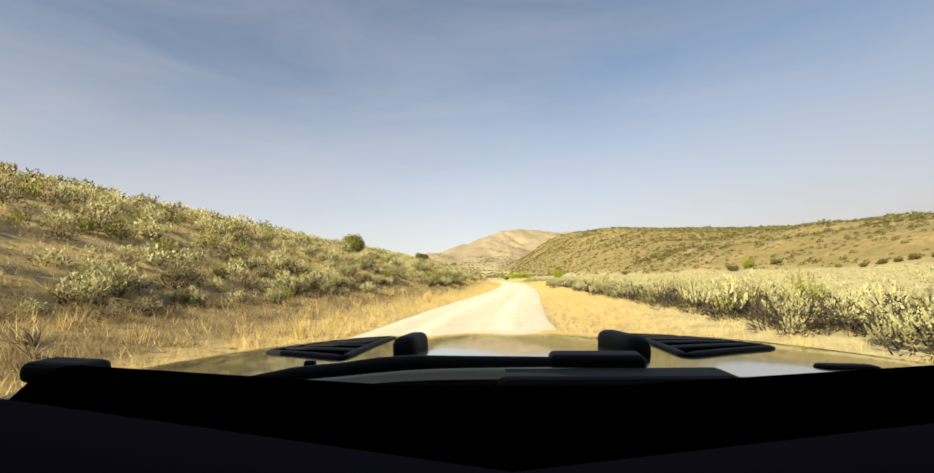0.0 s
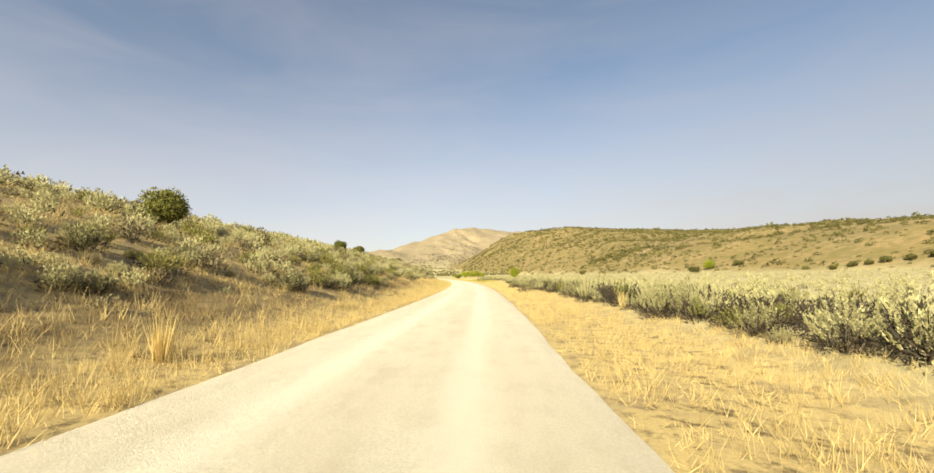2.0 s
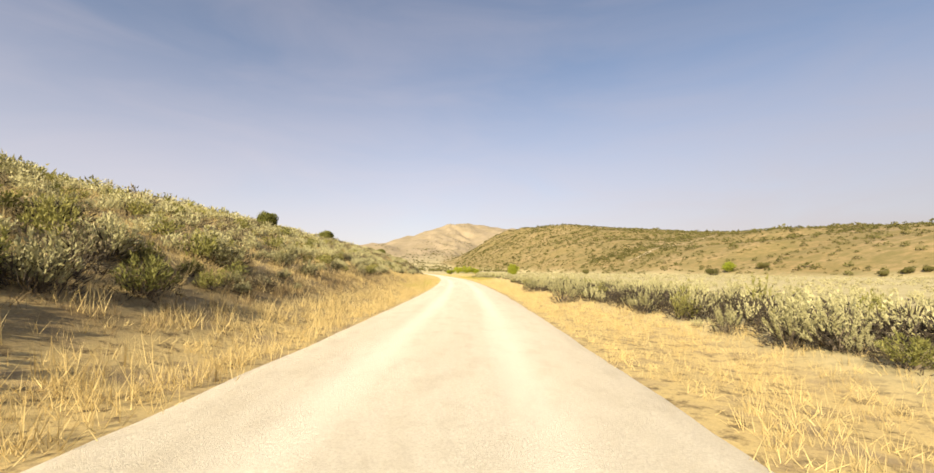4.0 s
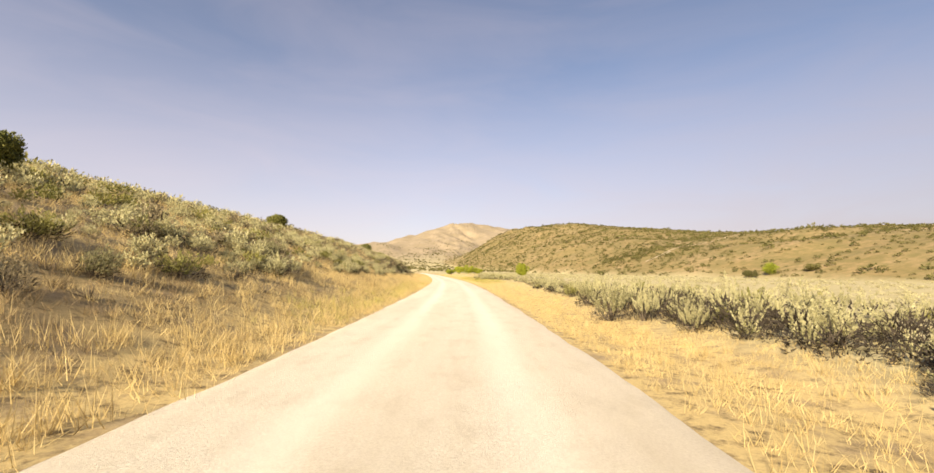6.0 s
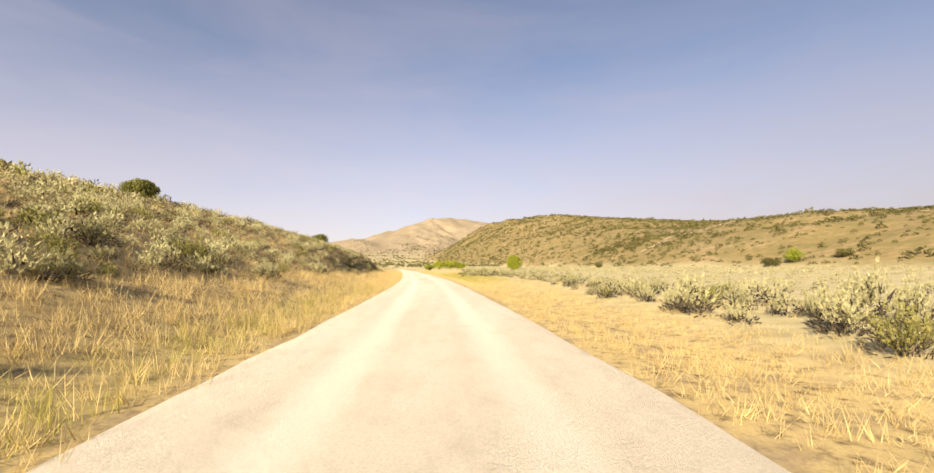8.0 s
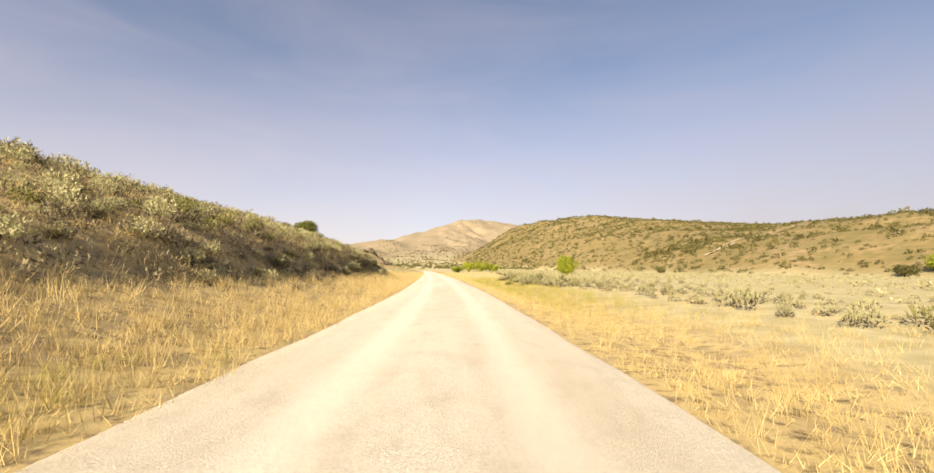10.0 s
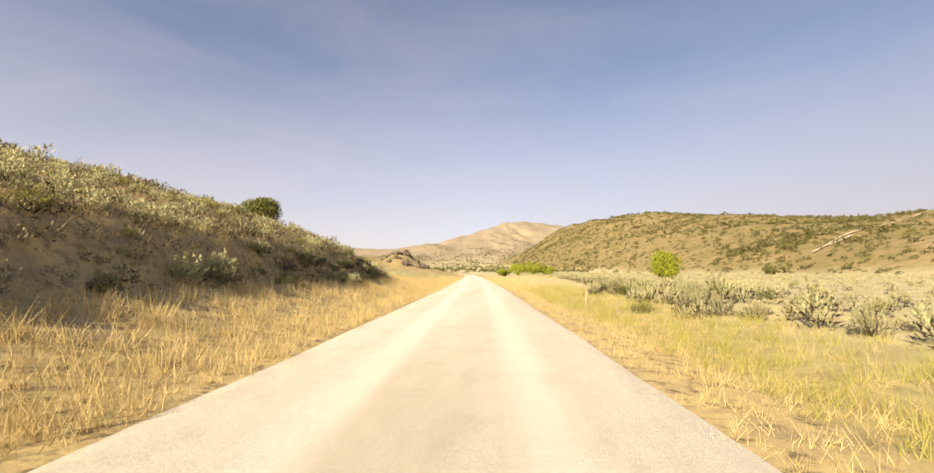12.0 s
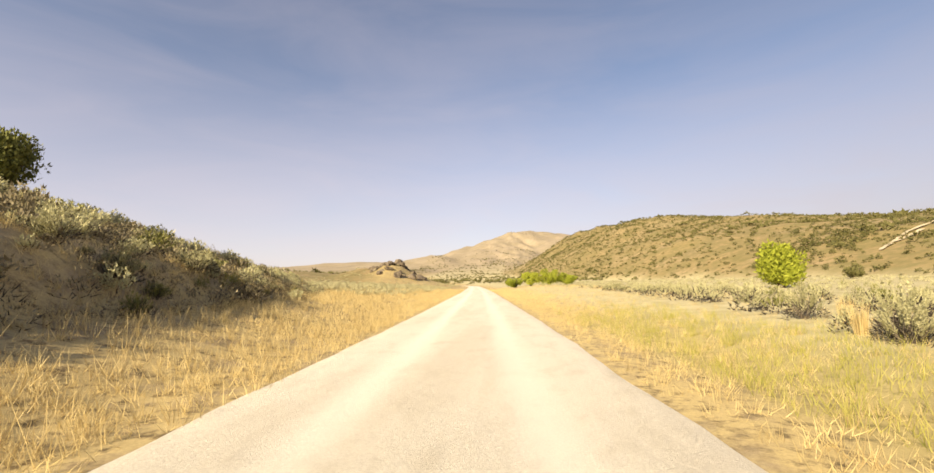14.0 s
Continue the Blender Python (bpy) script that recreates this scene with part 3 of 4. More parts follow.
for i, (nm, lb, mt, pr) in enumerate(KINDS):
    away = np.where(bx > road_x(by), np.abs(bx - road_x(by)) > 24, np.abs(bx - road_x(by)) > 20)
    rest = ~single & (kind_of == i) & away
    planted(nm + "_upper", FAR, at[rest], sizes[rest], mt, RNG, lb.split(" with")[0].split(" growing")[0] + " on the upper slope", "shrubs", RNG.uniform(0.7, 1.1, rest.sum()))
    rest = ~single & (kind_of == i) & ~away & (bx > road_x(by))
    if rest.any():
        planted(nm + "_belt", MID_TALL, at[rest], sizes[rest], mt, RNG, lb.split(" with")[0].split(" growing")[0] + " in a dense belt with bare dark stems, shade painted in", "shrubs", RNG.uniform(0.8, 1.15, rest.sum()))
    rest = ~single & (kind_of == i) & ~away & (bx <= road_x(by))
    planted(nm + "_slope", MID, at[rest], sizes[rest], mt, RNG, lb.split(" with")[0].split(" growing")[0] + " scattered thickly over bank and flat", "shrubs", RNG.uniform(0.7, 1.1, rest.sum()))


# near-black tangles stand in for the black shadows between the belt's bushes
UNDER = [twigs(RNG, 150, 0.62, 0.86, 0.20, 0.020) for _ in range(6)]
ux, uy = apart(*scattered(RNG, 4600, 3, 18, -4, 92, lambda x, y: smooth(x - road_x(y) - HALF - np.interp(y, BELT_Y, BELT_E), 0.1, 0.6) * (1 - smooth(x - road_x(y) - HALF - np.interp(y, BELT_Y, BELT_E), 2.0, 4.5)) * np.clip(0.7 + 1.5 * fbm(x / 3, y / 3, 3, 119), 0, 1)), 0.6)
planted("belt_deadwood", UNDER, grounded(ux, uy), RNG.uniform(0.7, 1.1, len(ux)), SHADE_TWIG, RNG, "dense dead stems painted near black as shade under the sagebrush belt", "shrubs")
# brown brush whose dense dark cover also stands in for the bank's deep shade
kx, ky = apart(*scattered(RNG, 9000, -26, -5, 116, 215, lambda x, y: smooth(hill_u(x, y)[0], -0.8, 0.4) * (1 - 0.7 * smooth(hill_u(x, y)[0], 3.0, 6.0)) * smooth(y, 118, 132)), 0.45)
planted("bank_brush", BARE + FAR[:3], grounded(kx, ky), RNG.uniform(0.45, 1.1, len(kx)), DEAD, RNG, "low brown brush and dead stems, a dark cover deepening the shaded cut bank", "shrubs", RNG.uniform(0.6, 1.0, len(kx)))


def plain_keep(x, y):
    return smooth(x - road_x(y), 5, 9) * (1 - smooth(hill_foot(x, y), -4, 4)) * np.clip(0.6 + 1.3 * fbm(x / 9, y / 9, 3, 95), 0.1, 1)


px, py = scattered(RNG, 4200, 30, 175, 5, 430, plain_keep)
qx, qy = scattered(RNG, 2600, -80, 34, 238, 460, lambda x, y: np.where((x - road_x(y) > 15) | (x - road_x(y) < -7), 0.75, 0.0))
fx, fy = scattered(RNG, 4000, 14, 75, 15, 330, lambda x, y: 0.9 * smooth(x - road_x(y), 14, 20) * np.clip(0.5 + 1.6 * fbm(x / 6, y / 14, 3, 96), 0.05, 1))
gx, gy = scattered(RNG, 3400, -60, -6, 207, 300, lambda x, y: 0.9 * smooth(road_x(y) - x, 7, 10))
px, py = np.concatenate([px, qx, gx, fx]), np.concatenate([py, qy, gy, fy])
planted("sagebrush_flat", FAR, grounded(px, py), np.where(np.arange(len(px)) < len(px) - len(fx), 1.0, 0.7) * RNG.uniform(0.7, 1.3, len(px)), SAGE_PALE, RNG, "low pale sagebrush spread over the valley flat", "shrubs", RNG.uniform(0.6, 0.9, len(px)))


# ---- brush on the far hills ----
def clump(rng, n, leaf, squat=0.75):
    o = unit(rng.normal(size=(n, 3)))
    o[:, 2] = np.abs(o[:, 2])
    p = o * np.array([0.5, 0.5, squat]) * rng.uniform(0.6, 1.0, (n, 1))
    w = unit(o + rng.normal(size=o.shape) * 0.6)
    v, f = leaves(p, unit(w * np.array([1, 1, 0.4]) + np.array([0, 0, 0.6])), leaf * rng.uniform(0.7, 1.3, n), np.full(n, leaf * 0.42), rng, True, o)
    return v, f


CLUMPS = [clump(RNG, 34, 0.24, 0.62) for _ in range(6)]
COARSE = [clump(RNG, 13, 0.45, 0.6) for _ in range(5)]


def gully_brush(x, y):
    """Where the thicket in the gully beside the track grows."""
    return np.exp(-((x - 116 + 0.2 * (y - 345)) / 17) ** 2 - ((y - 346) / 26) ** 2)


def hill_keep(x, y):
    e = hill_foot(x, y)
    dens = 0.40 + 1.7 * np.clip(fbm(x / 38, y / 38, 4, 97), 0, 1) + 2.0 * gully_brush(x, y) + np.exp(-((x - 188) / 38) ** 2 - ((y - 460) / 75) ** 2) + 0.4 * np.exp(-((e - 8) / 14) ** 2)
    crest = smooth(land(x, y), 24, 40) * np.interp(y, (330, 430), (0.35, 0.95))
    bare = np.abs(y - np.interp(x, (104, 116, 129, 142, 168, 200), (317.5, 326, 328.5, 338, 361, 380))) < 5
    return smooth(e, -6, 6) * np.clip(dens + crest, 0, 1) * np.where(bare & (x > 98), 0.0, 1.0)


hx, hy = scattered(RNG, 30000, 0, 420, 60, 1000, hill_keep)
tx, ty = scattered(RNG, 620, 84, 150, 300, 400, gully_brush)
hx, hy = np.concatenate([hx, tx]), np.concatenate([hy, ty])
hs = np.exp(RNG.normal(size=len(hx)) * 0.4) * 1.5 * (1 + 0.6 * gully_brush(hx, hy))
vx, vy = scattered(RNG, 5200, -330, 60, 470, 1900, lambda x, y: np.where(np.abs(x - road_x(y)) > 6, 1.0, 0.0) * np.clip(0.35 + 1.6 * fbm(x / 60, y / 60, 3, 99), 0, 1))
near = hy < 420
planted("hill_brush", CLUMPS, grounded(hx[near], hy[near], 0.1), hs[near], BRUSH, RNG, "dark green scrub dotting the sunlit hills", "shrubs", RNG.uniform(0.6, 1.0, near.sum()))
hx, hy, hs = np.concatenate([hx[~near], vx]), np.concatenate([hy[~near], vy]), np.concatenate([hs[~near], RNG.uniform(2.0, 5.0, len(vx))])
planted("hill_brush_far", COARSE, grounded(hx, hy, 0.1), hs, BRUSH, RNG, "dark green scrub along the valley head", "shrubs", RNG.uniform(0.6, 1.0, len(hx)))


# ---- grass ----
def tuft(rng, n, tall, lean, width):
    a = turned(n, rng)
    b = np.concatenate([turned(n, rng) * rng.uniform(0, 0.24, (n, 1)), np.zeros((n, 1))], 1)
    w = unit(np.concatenate([a * rng.uniform(0.1, lean, (n, 1)), np.ones((n, 1))], 1))
    return leaves(b, w, tall * rng.uniform(0.55, 1.1, n), np.full(n, width), rng, True)


TUFTS = [tuft(RNG, 14, 0.42, 0.8, 0.0048) for _ in range(8)]
MATS = [tuft(RNG, 10, 0.25, 2.0, 0.0046) for _ in range(6)]
WISPS = [tuft(RNG, 9, 0.40, 1.1, 0.006) for _ in range(6)]


def grass_field(name, n, xlo, xhi, ylo, yhi, keep, smin, smax, material, label, kinds=None):
    gx, gy = scattered(RNG, n, xlo, xhi, ylo, yhi, keep)
    planted(name, kinds or TUFTS, grounded(gx, gy, 0.02), RNG.uniform(smin, smax, len(gx)), material, RNG, label, "grass")


def left_verge(x, y):
    u, d = hill_u(x, y)
    return smooth(d, -0.15, 0.3) * (1 - 0.9 * smooth(u, -1.0, 3.0)) * np.clip(0.7 + 1.4 * fbm(x / 2.5, y / 5, 3, 101), 0.4, 1) * (1 - 0.6 * z_lush(x, y, 0)) * (1 - 0.8 * z_bench(x, y, 0))


def right_verge(x, y):
    e = x - road_x(y) - HALF
    return smooth(e, -0.1, 0.4) * (1 - 0.8 * smooth(e, 3.5, 7)) * np.clip(0.75 + 1.2 * fbm(x / 2.5, y / 5, 3, 103), 0.4, 1) * (1 - 0.7 * z_lush(x, y, 0))


grass_field("dry_grass_bank", 74000, -22, 0, 2, 280, left_verge, 0.6, 1.4, STRAW, "tall straw-yellow dry grass along the road edge")
grass_field("slope_grass", 64000, -34, -4, 2, 235, lambda x, y: smooth(hill_u(x, y)[0], -0.5, 1.5) * np.clip(0.62 + 1.6 * fbm(x / 3, y / 3, 3, 107), 0.1, 1) * np.interp(x, (-34, -16), (0.4, 1)), 0.6, 1.3, STRAW, "sparse bleached bunchgrass between the shrubs on the slope", WISPS)
grass_field("dry_grass_verge", 58000, -12, 14, 2, 300, right_verge, 0.45, 1.0, STRAW, "short straw-yellow grass beside the gravel")
grass_field("matted_grass_bank", 66000, -20, 0, 2, 290, left_verge, 0.7, 1.3, STRAW, "flattened pale dry grass covering the road bank", MATS)
grass_field("matted_grass_verge", 62000, -12, 12, 2, 300, right_verge, 0.7, 1.2, STRAW, "flattened pale dry grass beside the gravel", MATS)
grass_field("tall_grass_foot", 16000, -20, 0, 2, 200, lambda x, y: smooth(hill_u(x, y)[0], -2.2, -0.8) * (1 - smooth(hill_u(x, y)[0], 1.5, 4)) * np.clip(0.25 + 2.2 * fbm(x / 2, y / 3, 3, 109), 0, 1), 0.8, 1.5, STRAW, "tall bleached grass stalks along the foot of the slope")
grass_field("brown_weeds", 56000, -18, -3, -2, 130, lambda x, y: z_bench(x, y, 0) * np.clip(0.4 + 2.0 * fbm(x / 1.6, y / 2.6, 3, 113), 0, 1), 0.5, 1.05, WEEDS, "brown tangled dead weeds in the shallow ditch below the slope", WISPS)
grass_field("green_grass", 24000, -8, 10, 74, 210, lambda x, y: z_lush(x, y, 0) * 1.2, 0.7, 1.2, GREEN_GRASS, "yellow-green grass in the damp ditch")


# ---- junipers and trees ----
def crown_mesh(name, rng, n, radius, height, leaf, material, lumps=14, base=0.35, loose=1.0):
    lo = unit(rng.normal(size=(lumps, 3))) * np.array([0.6, 0.6, 0.5]) * rng.uniform(0.6, 1.15, (lumps, 1)) * loose
    which = rng.integers(0, lumps, n)
    o = unit(rng.normal(size=(n, 3)))
    p = lo[which] + o * rng.uniform(0.30, 0.52, (n, 1)) / loose ** 1.2 * rng.uniform(0.75, 1.2, lumps)[which, None]
    p = p * np.array([radius, radius, height * 0.5]) + np.array([0, 0, base + height * 0.46])
    w = unit(o * 0.4 + np.array([0, 0, 0.8]) + rng.normal(size=o.shape) * 0.5)
    ln = leaf * rng.uniform(0.6, 1.3, n)
    v, f = leaves(p, w, ln, ln * 0.28, rng, False, o)
    v[:, 2] = np.maximum(v[:, 2], 0.06)
    return mesh_of(name, v, f, material)


def tree(name, x, y, radius, height, n, leaf, material, label, category, group, base=0.35, trunk=0.11, loose=1.0, lumps=14):
    tr = tagged(new(name, None), label, category, group)
    tr.matrix_basis = pose(x, y, float(land(np.array([x]), np.array([y]))[0]) - 0.05, 0, 0, RNG.uniform(0, 360))
    part("trunk", mesh_of("trunk", *stems(RNG, 7, radius * 0.8, base + height * 0.8, trunk), BARK), tr)
    part("crown", crown_mesh("crown", RNG, n, radius, height, leaf, material, lumps, base, loose), tr)
    return tr


for jx, jy, jr, jh in ((-16.5, 46.1, 1.15, 2.2), (-17.1, 83.9, 0.9, 1.9), (-25.6, 132.3, 1.35, 2.0), (-24.1, 187.2, 1.85, 2.9)):
    tree("juniper", jx, jy, jr, jh, 15000, 0.07 + 0.055 * jr, JUNIPER, "dense rounded dark green juniper on the brushy bank", "tree", "junipers on the bank", 0.0, lumps=34)
tree("cottonwood", 21.9, 215.0, 2.1, 5.2, 5600, 0.30, WILLOW, "bright green leafy young tree standing in the sage flat", "tree", "trees in the flat", -0.35, 0.14, 1.25, 22)
for wx, wy, wr, wh in ((-2.8, 287, 2.6, 3.2), (1.4, 288, 2.7, 4.2), (5.8, 288, 2.9, 4.6), (10.4, 289, 2.5, 3.4)):
    tree("willow", wx, wy, wr, wh, 2600, 0.36, WILLOW, "low bright green willow thicket beside the road", "tree", "willows by the bend", 0.1, 0.11, 1.25, 15)
for wx, wy, wr, wh, mt in ((111, 224, 3.0, 4.6, WILLOW), (105, 226, 2.6, 3.2, BRUSH), (66, 271, 1.7, 2.6, BRUSH), (118, 214, 2.4, 2.6, BRUSH),
                           (121, 168, 1.0, 1.3, BRUSH), (124, 164, 1.3, 1.6, BRUSH), (126.5, 161, 1.1, 1.4, BRUSH), (129, 158, 1.5, 1.9, BRUSH), (132, 153, 1.2, 1.6, BRUSH), (135, 149, 1.5, 1.8, BRUSH)):
    tree("scrub_tree", wx, wy, wr, wh, 1800, 0.42, mt, "rounded green scrub tree at the foot of the hill", "tree", "trees in the flat", 0.2)


# ---- track on the hillside ----
TRACK = wood_material("pale_bare_earth", (0.40, 0.33, 0.21), (0.58, 0.49, 0.34))


def draped(name, points, width, material, label):
    ps = [np.array(p, float) for p in points]
    fine = [ps[i] + (ps[i + 1] - ps[i]) * k / 14 for i in range(len(ps) - 1) for k in range(14)]
    vs, fs = [], []
    for i, p in enumerate(fine):
        q = fine[min(i + 1, len(fine) - 1)] - fine[max(i - 1, 0)]
        side = np.array([-q[1], q[0]]) / np.linalg.norm(q)
        wob = 0.6 + 0.9 * float(vnoise(np.array(i / 3.0), np.array(0.5), 77) + 0.5)
        for s in (-1, -0.33, 0.33, 1):
            a = p + side * s * width * 0.5 * wob
            vs.append((a[0], a[1], float(land(a[:1], a[1:])[0]) + 0.45))
    for i in range(len(fine) - 1):
        for j in range(3):
            a = i * 4 + j
            fs.append((a, a + 1, a + 5, a + 4))
    return tagged(new(name, mesh_of(name, np.array(vs), np.array(fs), material)), label, "track", kind="structure")


draped("dirt_track", ((106, 318.5), (110, 321.5), (116, 326), (121.7, 329), (129, 328.5)), 1.25, TRACK, "pale bare dirt track climbing the brushy hill")
draped("dirt_track_upper", ((129, 328.5), (142, 338), (155, 350), (168, 361), (181, 369), (200, 380)), 0.6, TRACK, "narrow pale track fading towards the hilltop")
draped("dirt_track_branch", ((114, 324), (119, 324.5), (124, 326)), 1.6, TRACK, "pale bare patch of dirt below the hillside track")


# ---- rocky knoll ----
def boulder(rng, size):
    bm = bmesh.new()
    bmesh.ops.create_icosphere(bm, subdivisions=2, radius=1)
    k = rng.uniform(0, 50)
    for v in bm.verts:
        n = noise.noise(v.co * 1.3 + Vector((k, k, 0))) * 0.55 + noise.noise(v.co * 3.1 + Vector((0, k, k))) * 0.2
        v.co = v.co * (1 + n)
        v.co.x, v.co.y, v.co.z = v.co.x * size[0], v.co.y * size[1], v.co.z * size[2]
    me = bpy.data.meshes.new("boulder")
    bm.to_mesh(me)
    bm.free()
    me.materials.append(ROCK)
    return me


rk = Mat("dark_weathered_rock", 0.9)
rough = rk.noise(1.6, 7, 0.7)
ROCK = rk.paint(rk.mixed(rk.span(rough, 0.35, 0.65), (0.07, 0.055, 0.04), (0.22, 0.175, 0.12))).bump(rough, 0.8, 0.15).m
ROCKS = [boulder(RNG, RNG.uniform(0.7, 1.2, 3) * np.array([1.3, 1.0, 0.8])) for _ in range(6)]
for i in range(34):
    a, r = RNG.uniform(0, 6.28), math.sqrt(RNG.uniform(0, 1))
    bx1, by1 = -47 + 11 * r * math.cos(a), 332 + 11 * r * math.sin(a)
    ob = tagged(new("boulder", ROCKS[i % 6]), "dark weathered boulder on the rocky knoll", "rock", "boulders on the knoll")
    sc = RNG.uniform(0.6, 1.7)
    ob.matrix_basis = Matrix.LocRotScale((bx1, by1, float(land(np.array([bx1]), np.array([by1]))[0]) + 0.15 * sc), Euler((0, 0, RNG.uniform(0, 6.28))), (sc, sc, sc))


# ---- single plants that stand out ----
def bunch(x, y, tall, n=150):
    rng = RNG
    ob = tagged(new("bunchgrass", mesh_of("bunchgrass", *tuft_wide(rng, n, tall), STRAW)), "tall straw-yellow bunchgrass clump at the road edge", "grass", "tall grass clumps")
    ob.matrix_basis = pose(x, y, float(land(np.array([x]), np.array([y]))[0]) - 0.03)


def tuft_wide(rng, n, tall):
    a = turned(n, rng)
    b = np.concatenate([a * rng.uniform(0, 0.13, (n, 1)), np.zeros((n, 1))], 1)
    w = unit(np.concatenate([a * rng.uniform(0.02, 0.30, (n, 1)), np.ones((n, 1))], 1))
    return leaves(b, w, tall * rng.uniform(0.5, 1.05, n), np.full(n, 0.009), rng, True)


for x, y, tall in ((-5.6, 29.8, 1.05), (7.2, 42.0, 0.9), (-4.6, 96.0, 0.8), (6.4, 183.0, 0.95), (7.4, 185.0, 0.9), (-6.0, 12.5, 0.7)):
    bunch(x, y, tall)
for x, y, size in ((-7.6, 41.5, 1.45), (-7.2, 86.6, 1.3), (-13.2, 147.5, 1.3), (-11.0, 66.0, 1.25), (-10.5, 20.5, 1.4), (8.6, 12.4, 1.35)):
    fol, stm = MESHES[0][RNG.integers(0, 5)]
    big = tagged(new("sagebrush", stm), "large pale sagebrush with thick woody base on the bank", "shrub", "sagebrush beside the road")
    part("foliage", fol, big)
    tagged(part("dead_wood", TANGLES[0], big), "dead twigs painted dark as the shade inside the bush", kind="stuff")
    big.matrix_basis = Matrix.LocRotScale((x, y, float(land(np.array([x]), np.array([y]))[0]) - 0.03), Euler((0, 0, RNG.uniform(0, 6.28))), (size, size, size * 0.95))

for x, y, size in ((6.6, 70.2, 1.75), (6.9, 84.4, 1.5), (7.6, 13.5, 1.35), (7.0, 47.5, 1.3), (8.0, 27.0, 1.3)):
    fol, stm = TALL[RNG.integers(0, 5)]
    big = tagged(new("sagebrush", stm), "tall silvery sagebrush with upright plumes over dark bare stems, shade painted in", "shrub", "sagebrush beside the road")
    part("foliage", fol, big)
    tagged(part("dead_wood", TANGLES[1], big), "dead twigs painted dark as the shade inside the bush", kind="stuff")
    big.matrix_basis = Matrix.LocRotScale((x, y, float(land(np.array([x]), np.array([y]))[0]) - 0.03), Euler((0, 0, RNG.uniform(0, 6.28))), (size, size, size * 0.95))


# fallen dead branches below the slope
FALLEN = [mesh_of("dead_branch", *stems(RNG, 8, 0.75, 0.55, 0.013), TWIG) for _ in range(4)]
for i in range(18):
    y = (2.0, 62.0, 128.0)[i % 3] + RNG.uniform(0, 22)
    x = float(road_x(y)) - HALF - RNG.uniform(2.6, 5.2)
    ob = tagged(new("dead_branch", FALLEN[i % 4]), "bleached forked dead branch lying in brown weeds", "branch", "fallen branches below the slope")
    sc = RNG.uniform(0.7, 1.3)
    ob.matrix_basis = Matrix.LocRotScale((x, y, float(land(np.array([x]), np.array([y]))[0]) + 0.05), Euler((RNG.uniform(-0.5, 0.5), RNG.uniform(-0.4, 0.4), RNG.uniform(0, 6.28))), (sc, sc, sc * 0.8))

# weathered post in the grass
stake = bmesh.new()
bmesh.ops.create_cone(stake, cap_ends=True, segments=10, radius1=0.075, radius2=0.065, depth=1.0)
bmesh.ops.bevel(stake, geom=[e for e in stake.edges if abs(e.verts[0].co.z - e.verts[1].co.z) < 0.01], offset=0.012, segments=2, profile=0.5, affect="EDGES")
me = bpy.data.meshes.new("fence_post")
stake.to_mesh(me)
stake.free()
me.materials.append(POST)
post = tagged(new("fence_post", me), "weathered grey-brown wooden post standing in roadside grass", "post")
post.matrix_basis = pose(3.85, 171.8, float(land(np.array([3.85]), np.array([171.8]))[0]) + 0.32, 2, 3, 0)


# ---- the car on the gravel, with its bonnet and dashboard ----
def plain_material(name, colour, rough, metal=0.0, coat=0.0):
    k = Mat(name, rough, metal)
    dust = k.noise(7, 5, 0.7)
    k.paint(k.mixed(k.span(dust, 0.45, 0.8, 0, 0.3), colour, (colour[0] * 1.3, colour[1] * 1.25, colour[2] * 1.2)))
    k.b.inputs["Specular IOR Level"].default_value = 0.5 if coat else 0.12
    k.b.inputs["Coat Weight"].default_value = coat
    k.b.inputs["Coat Roughness"].default_value = 0.06
    return k.m


PAINT = plain_material("olive_car_paint", (0.15, 0.135, 0.055), 0.13, 0.7, 1.0)
PLASTIC = plain_material("black_trim_plastic", (0.010, 0.010, 0.011), 0.6)
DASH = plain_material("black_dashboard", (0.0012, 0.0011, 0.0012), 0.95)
PAD = plain_material("dark_purple_grey_pad", (0.026, 0.021, 0.028), 0.95)
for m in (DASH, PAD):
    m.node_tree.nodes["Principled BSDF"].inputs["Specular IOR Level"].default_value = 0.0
RUBBER = plain_material("tyre_rubber", (0.02, 0.02, 0.02), 0.85)
STEEL = plain_material("grey_wheel_steel", (0.35, 0.35, 0.36), 0.35, 0.8)
LAMP = plain_material("headlamp_lens", (0.55, 0.56, 0.58), 0.1, 0.0, 1.0)
OPAQUE_PANE = plain_material("opaque_side_pane", (0.006, 0.006, 0.007), 0.08, 0.0, 1.0)


def block(name, parent, centre, size, material, bevel=0.01, turn=(0, 0, 0), label=""):
    bm = bmesh.new()
    bmesh.ops.create_cube(bm, size=1.0, matrix=Matrix.Diagonal((*size, 1)))
    bmesh.ops.bevel(bm, geom=bm.edges[:], offset=bevel, segments=3, profile=0.5, clamp_overlap=True, affect="EDGES")
    bm.transform(pose(*centre, *turn))
    me = bpy.data.meshes.new(name)
    bm.to_mesh(me)
    bm.free()
    me.materials.append(material)
    return part(name, me, parent, label)


def bonnet_z(x, y):
    return 1.466 - 0.012 * (y - 0.62) - 0.036 * (y - 0.62) ** 2 - 0.012 * (x / 0.8) ** 4 - 0.008 * (x / 0.8) ** 2 + 0.016 * math.exp(-(x / 0.26) ** 4)


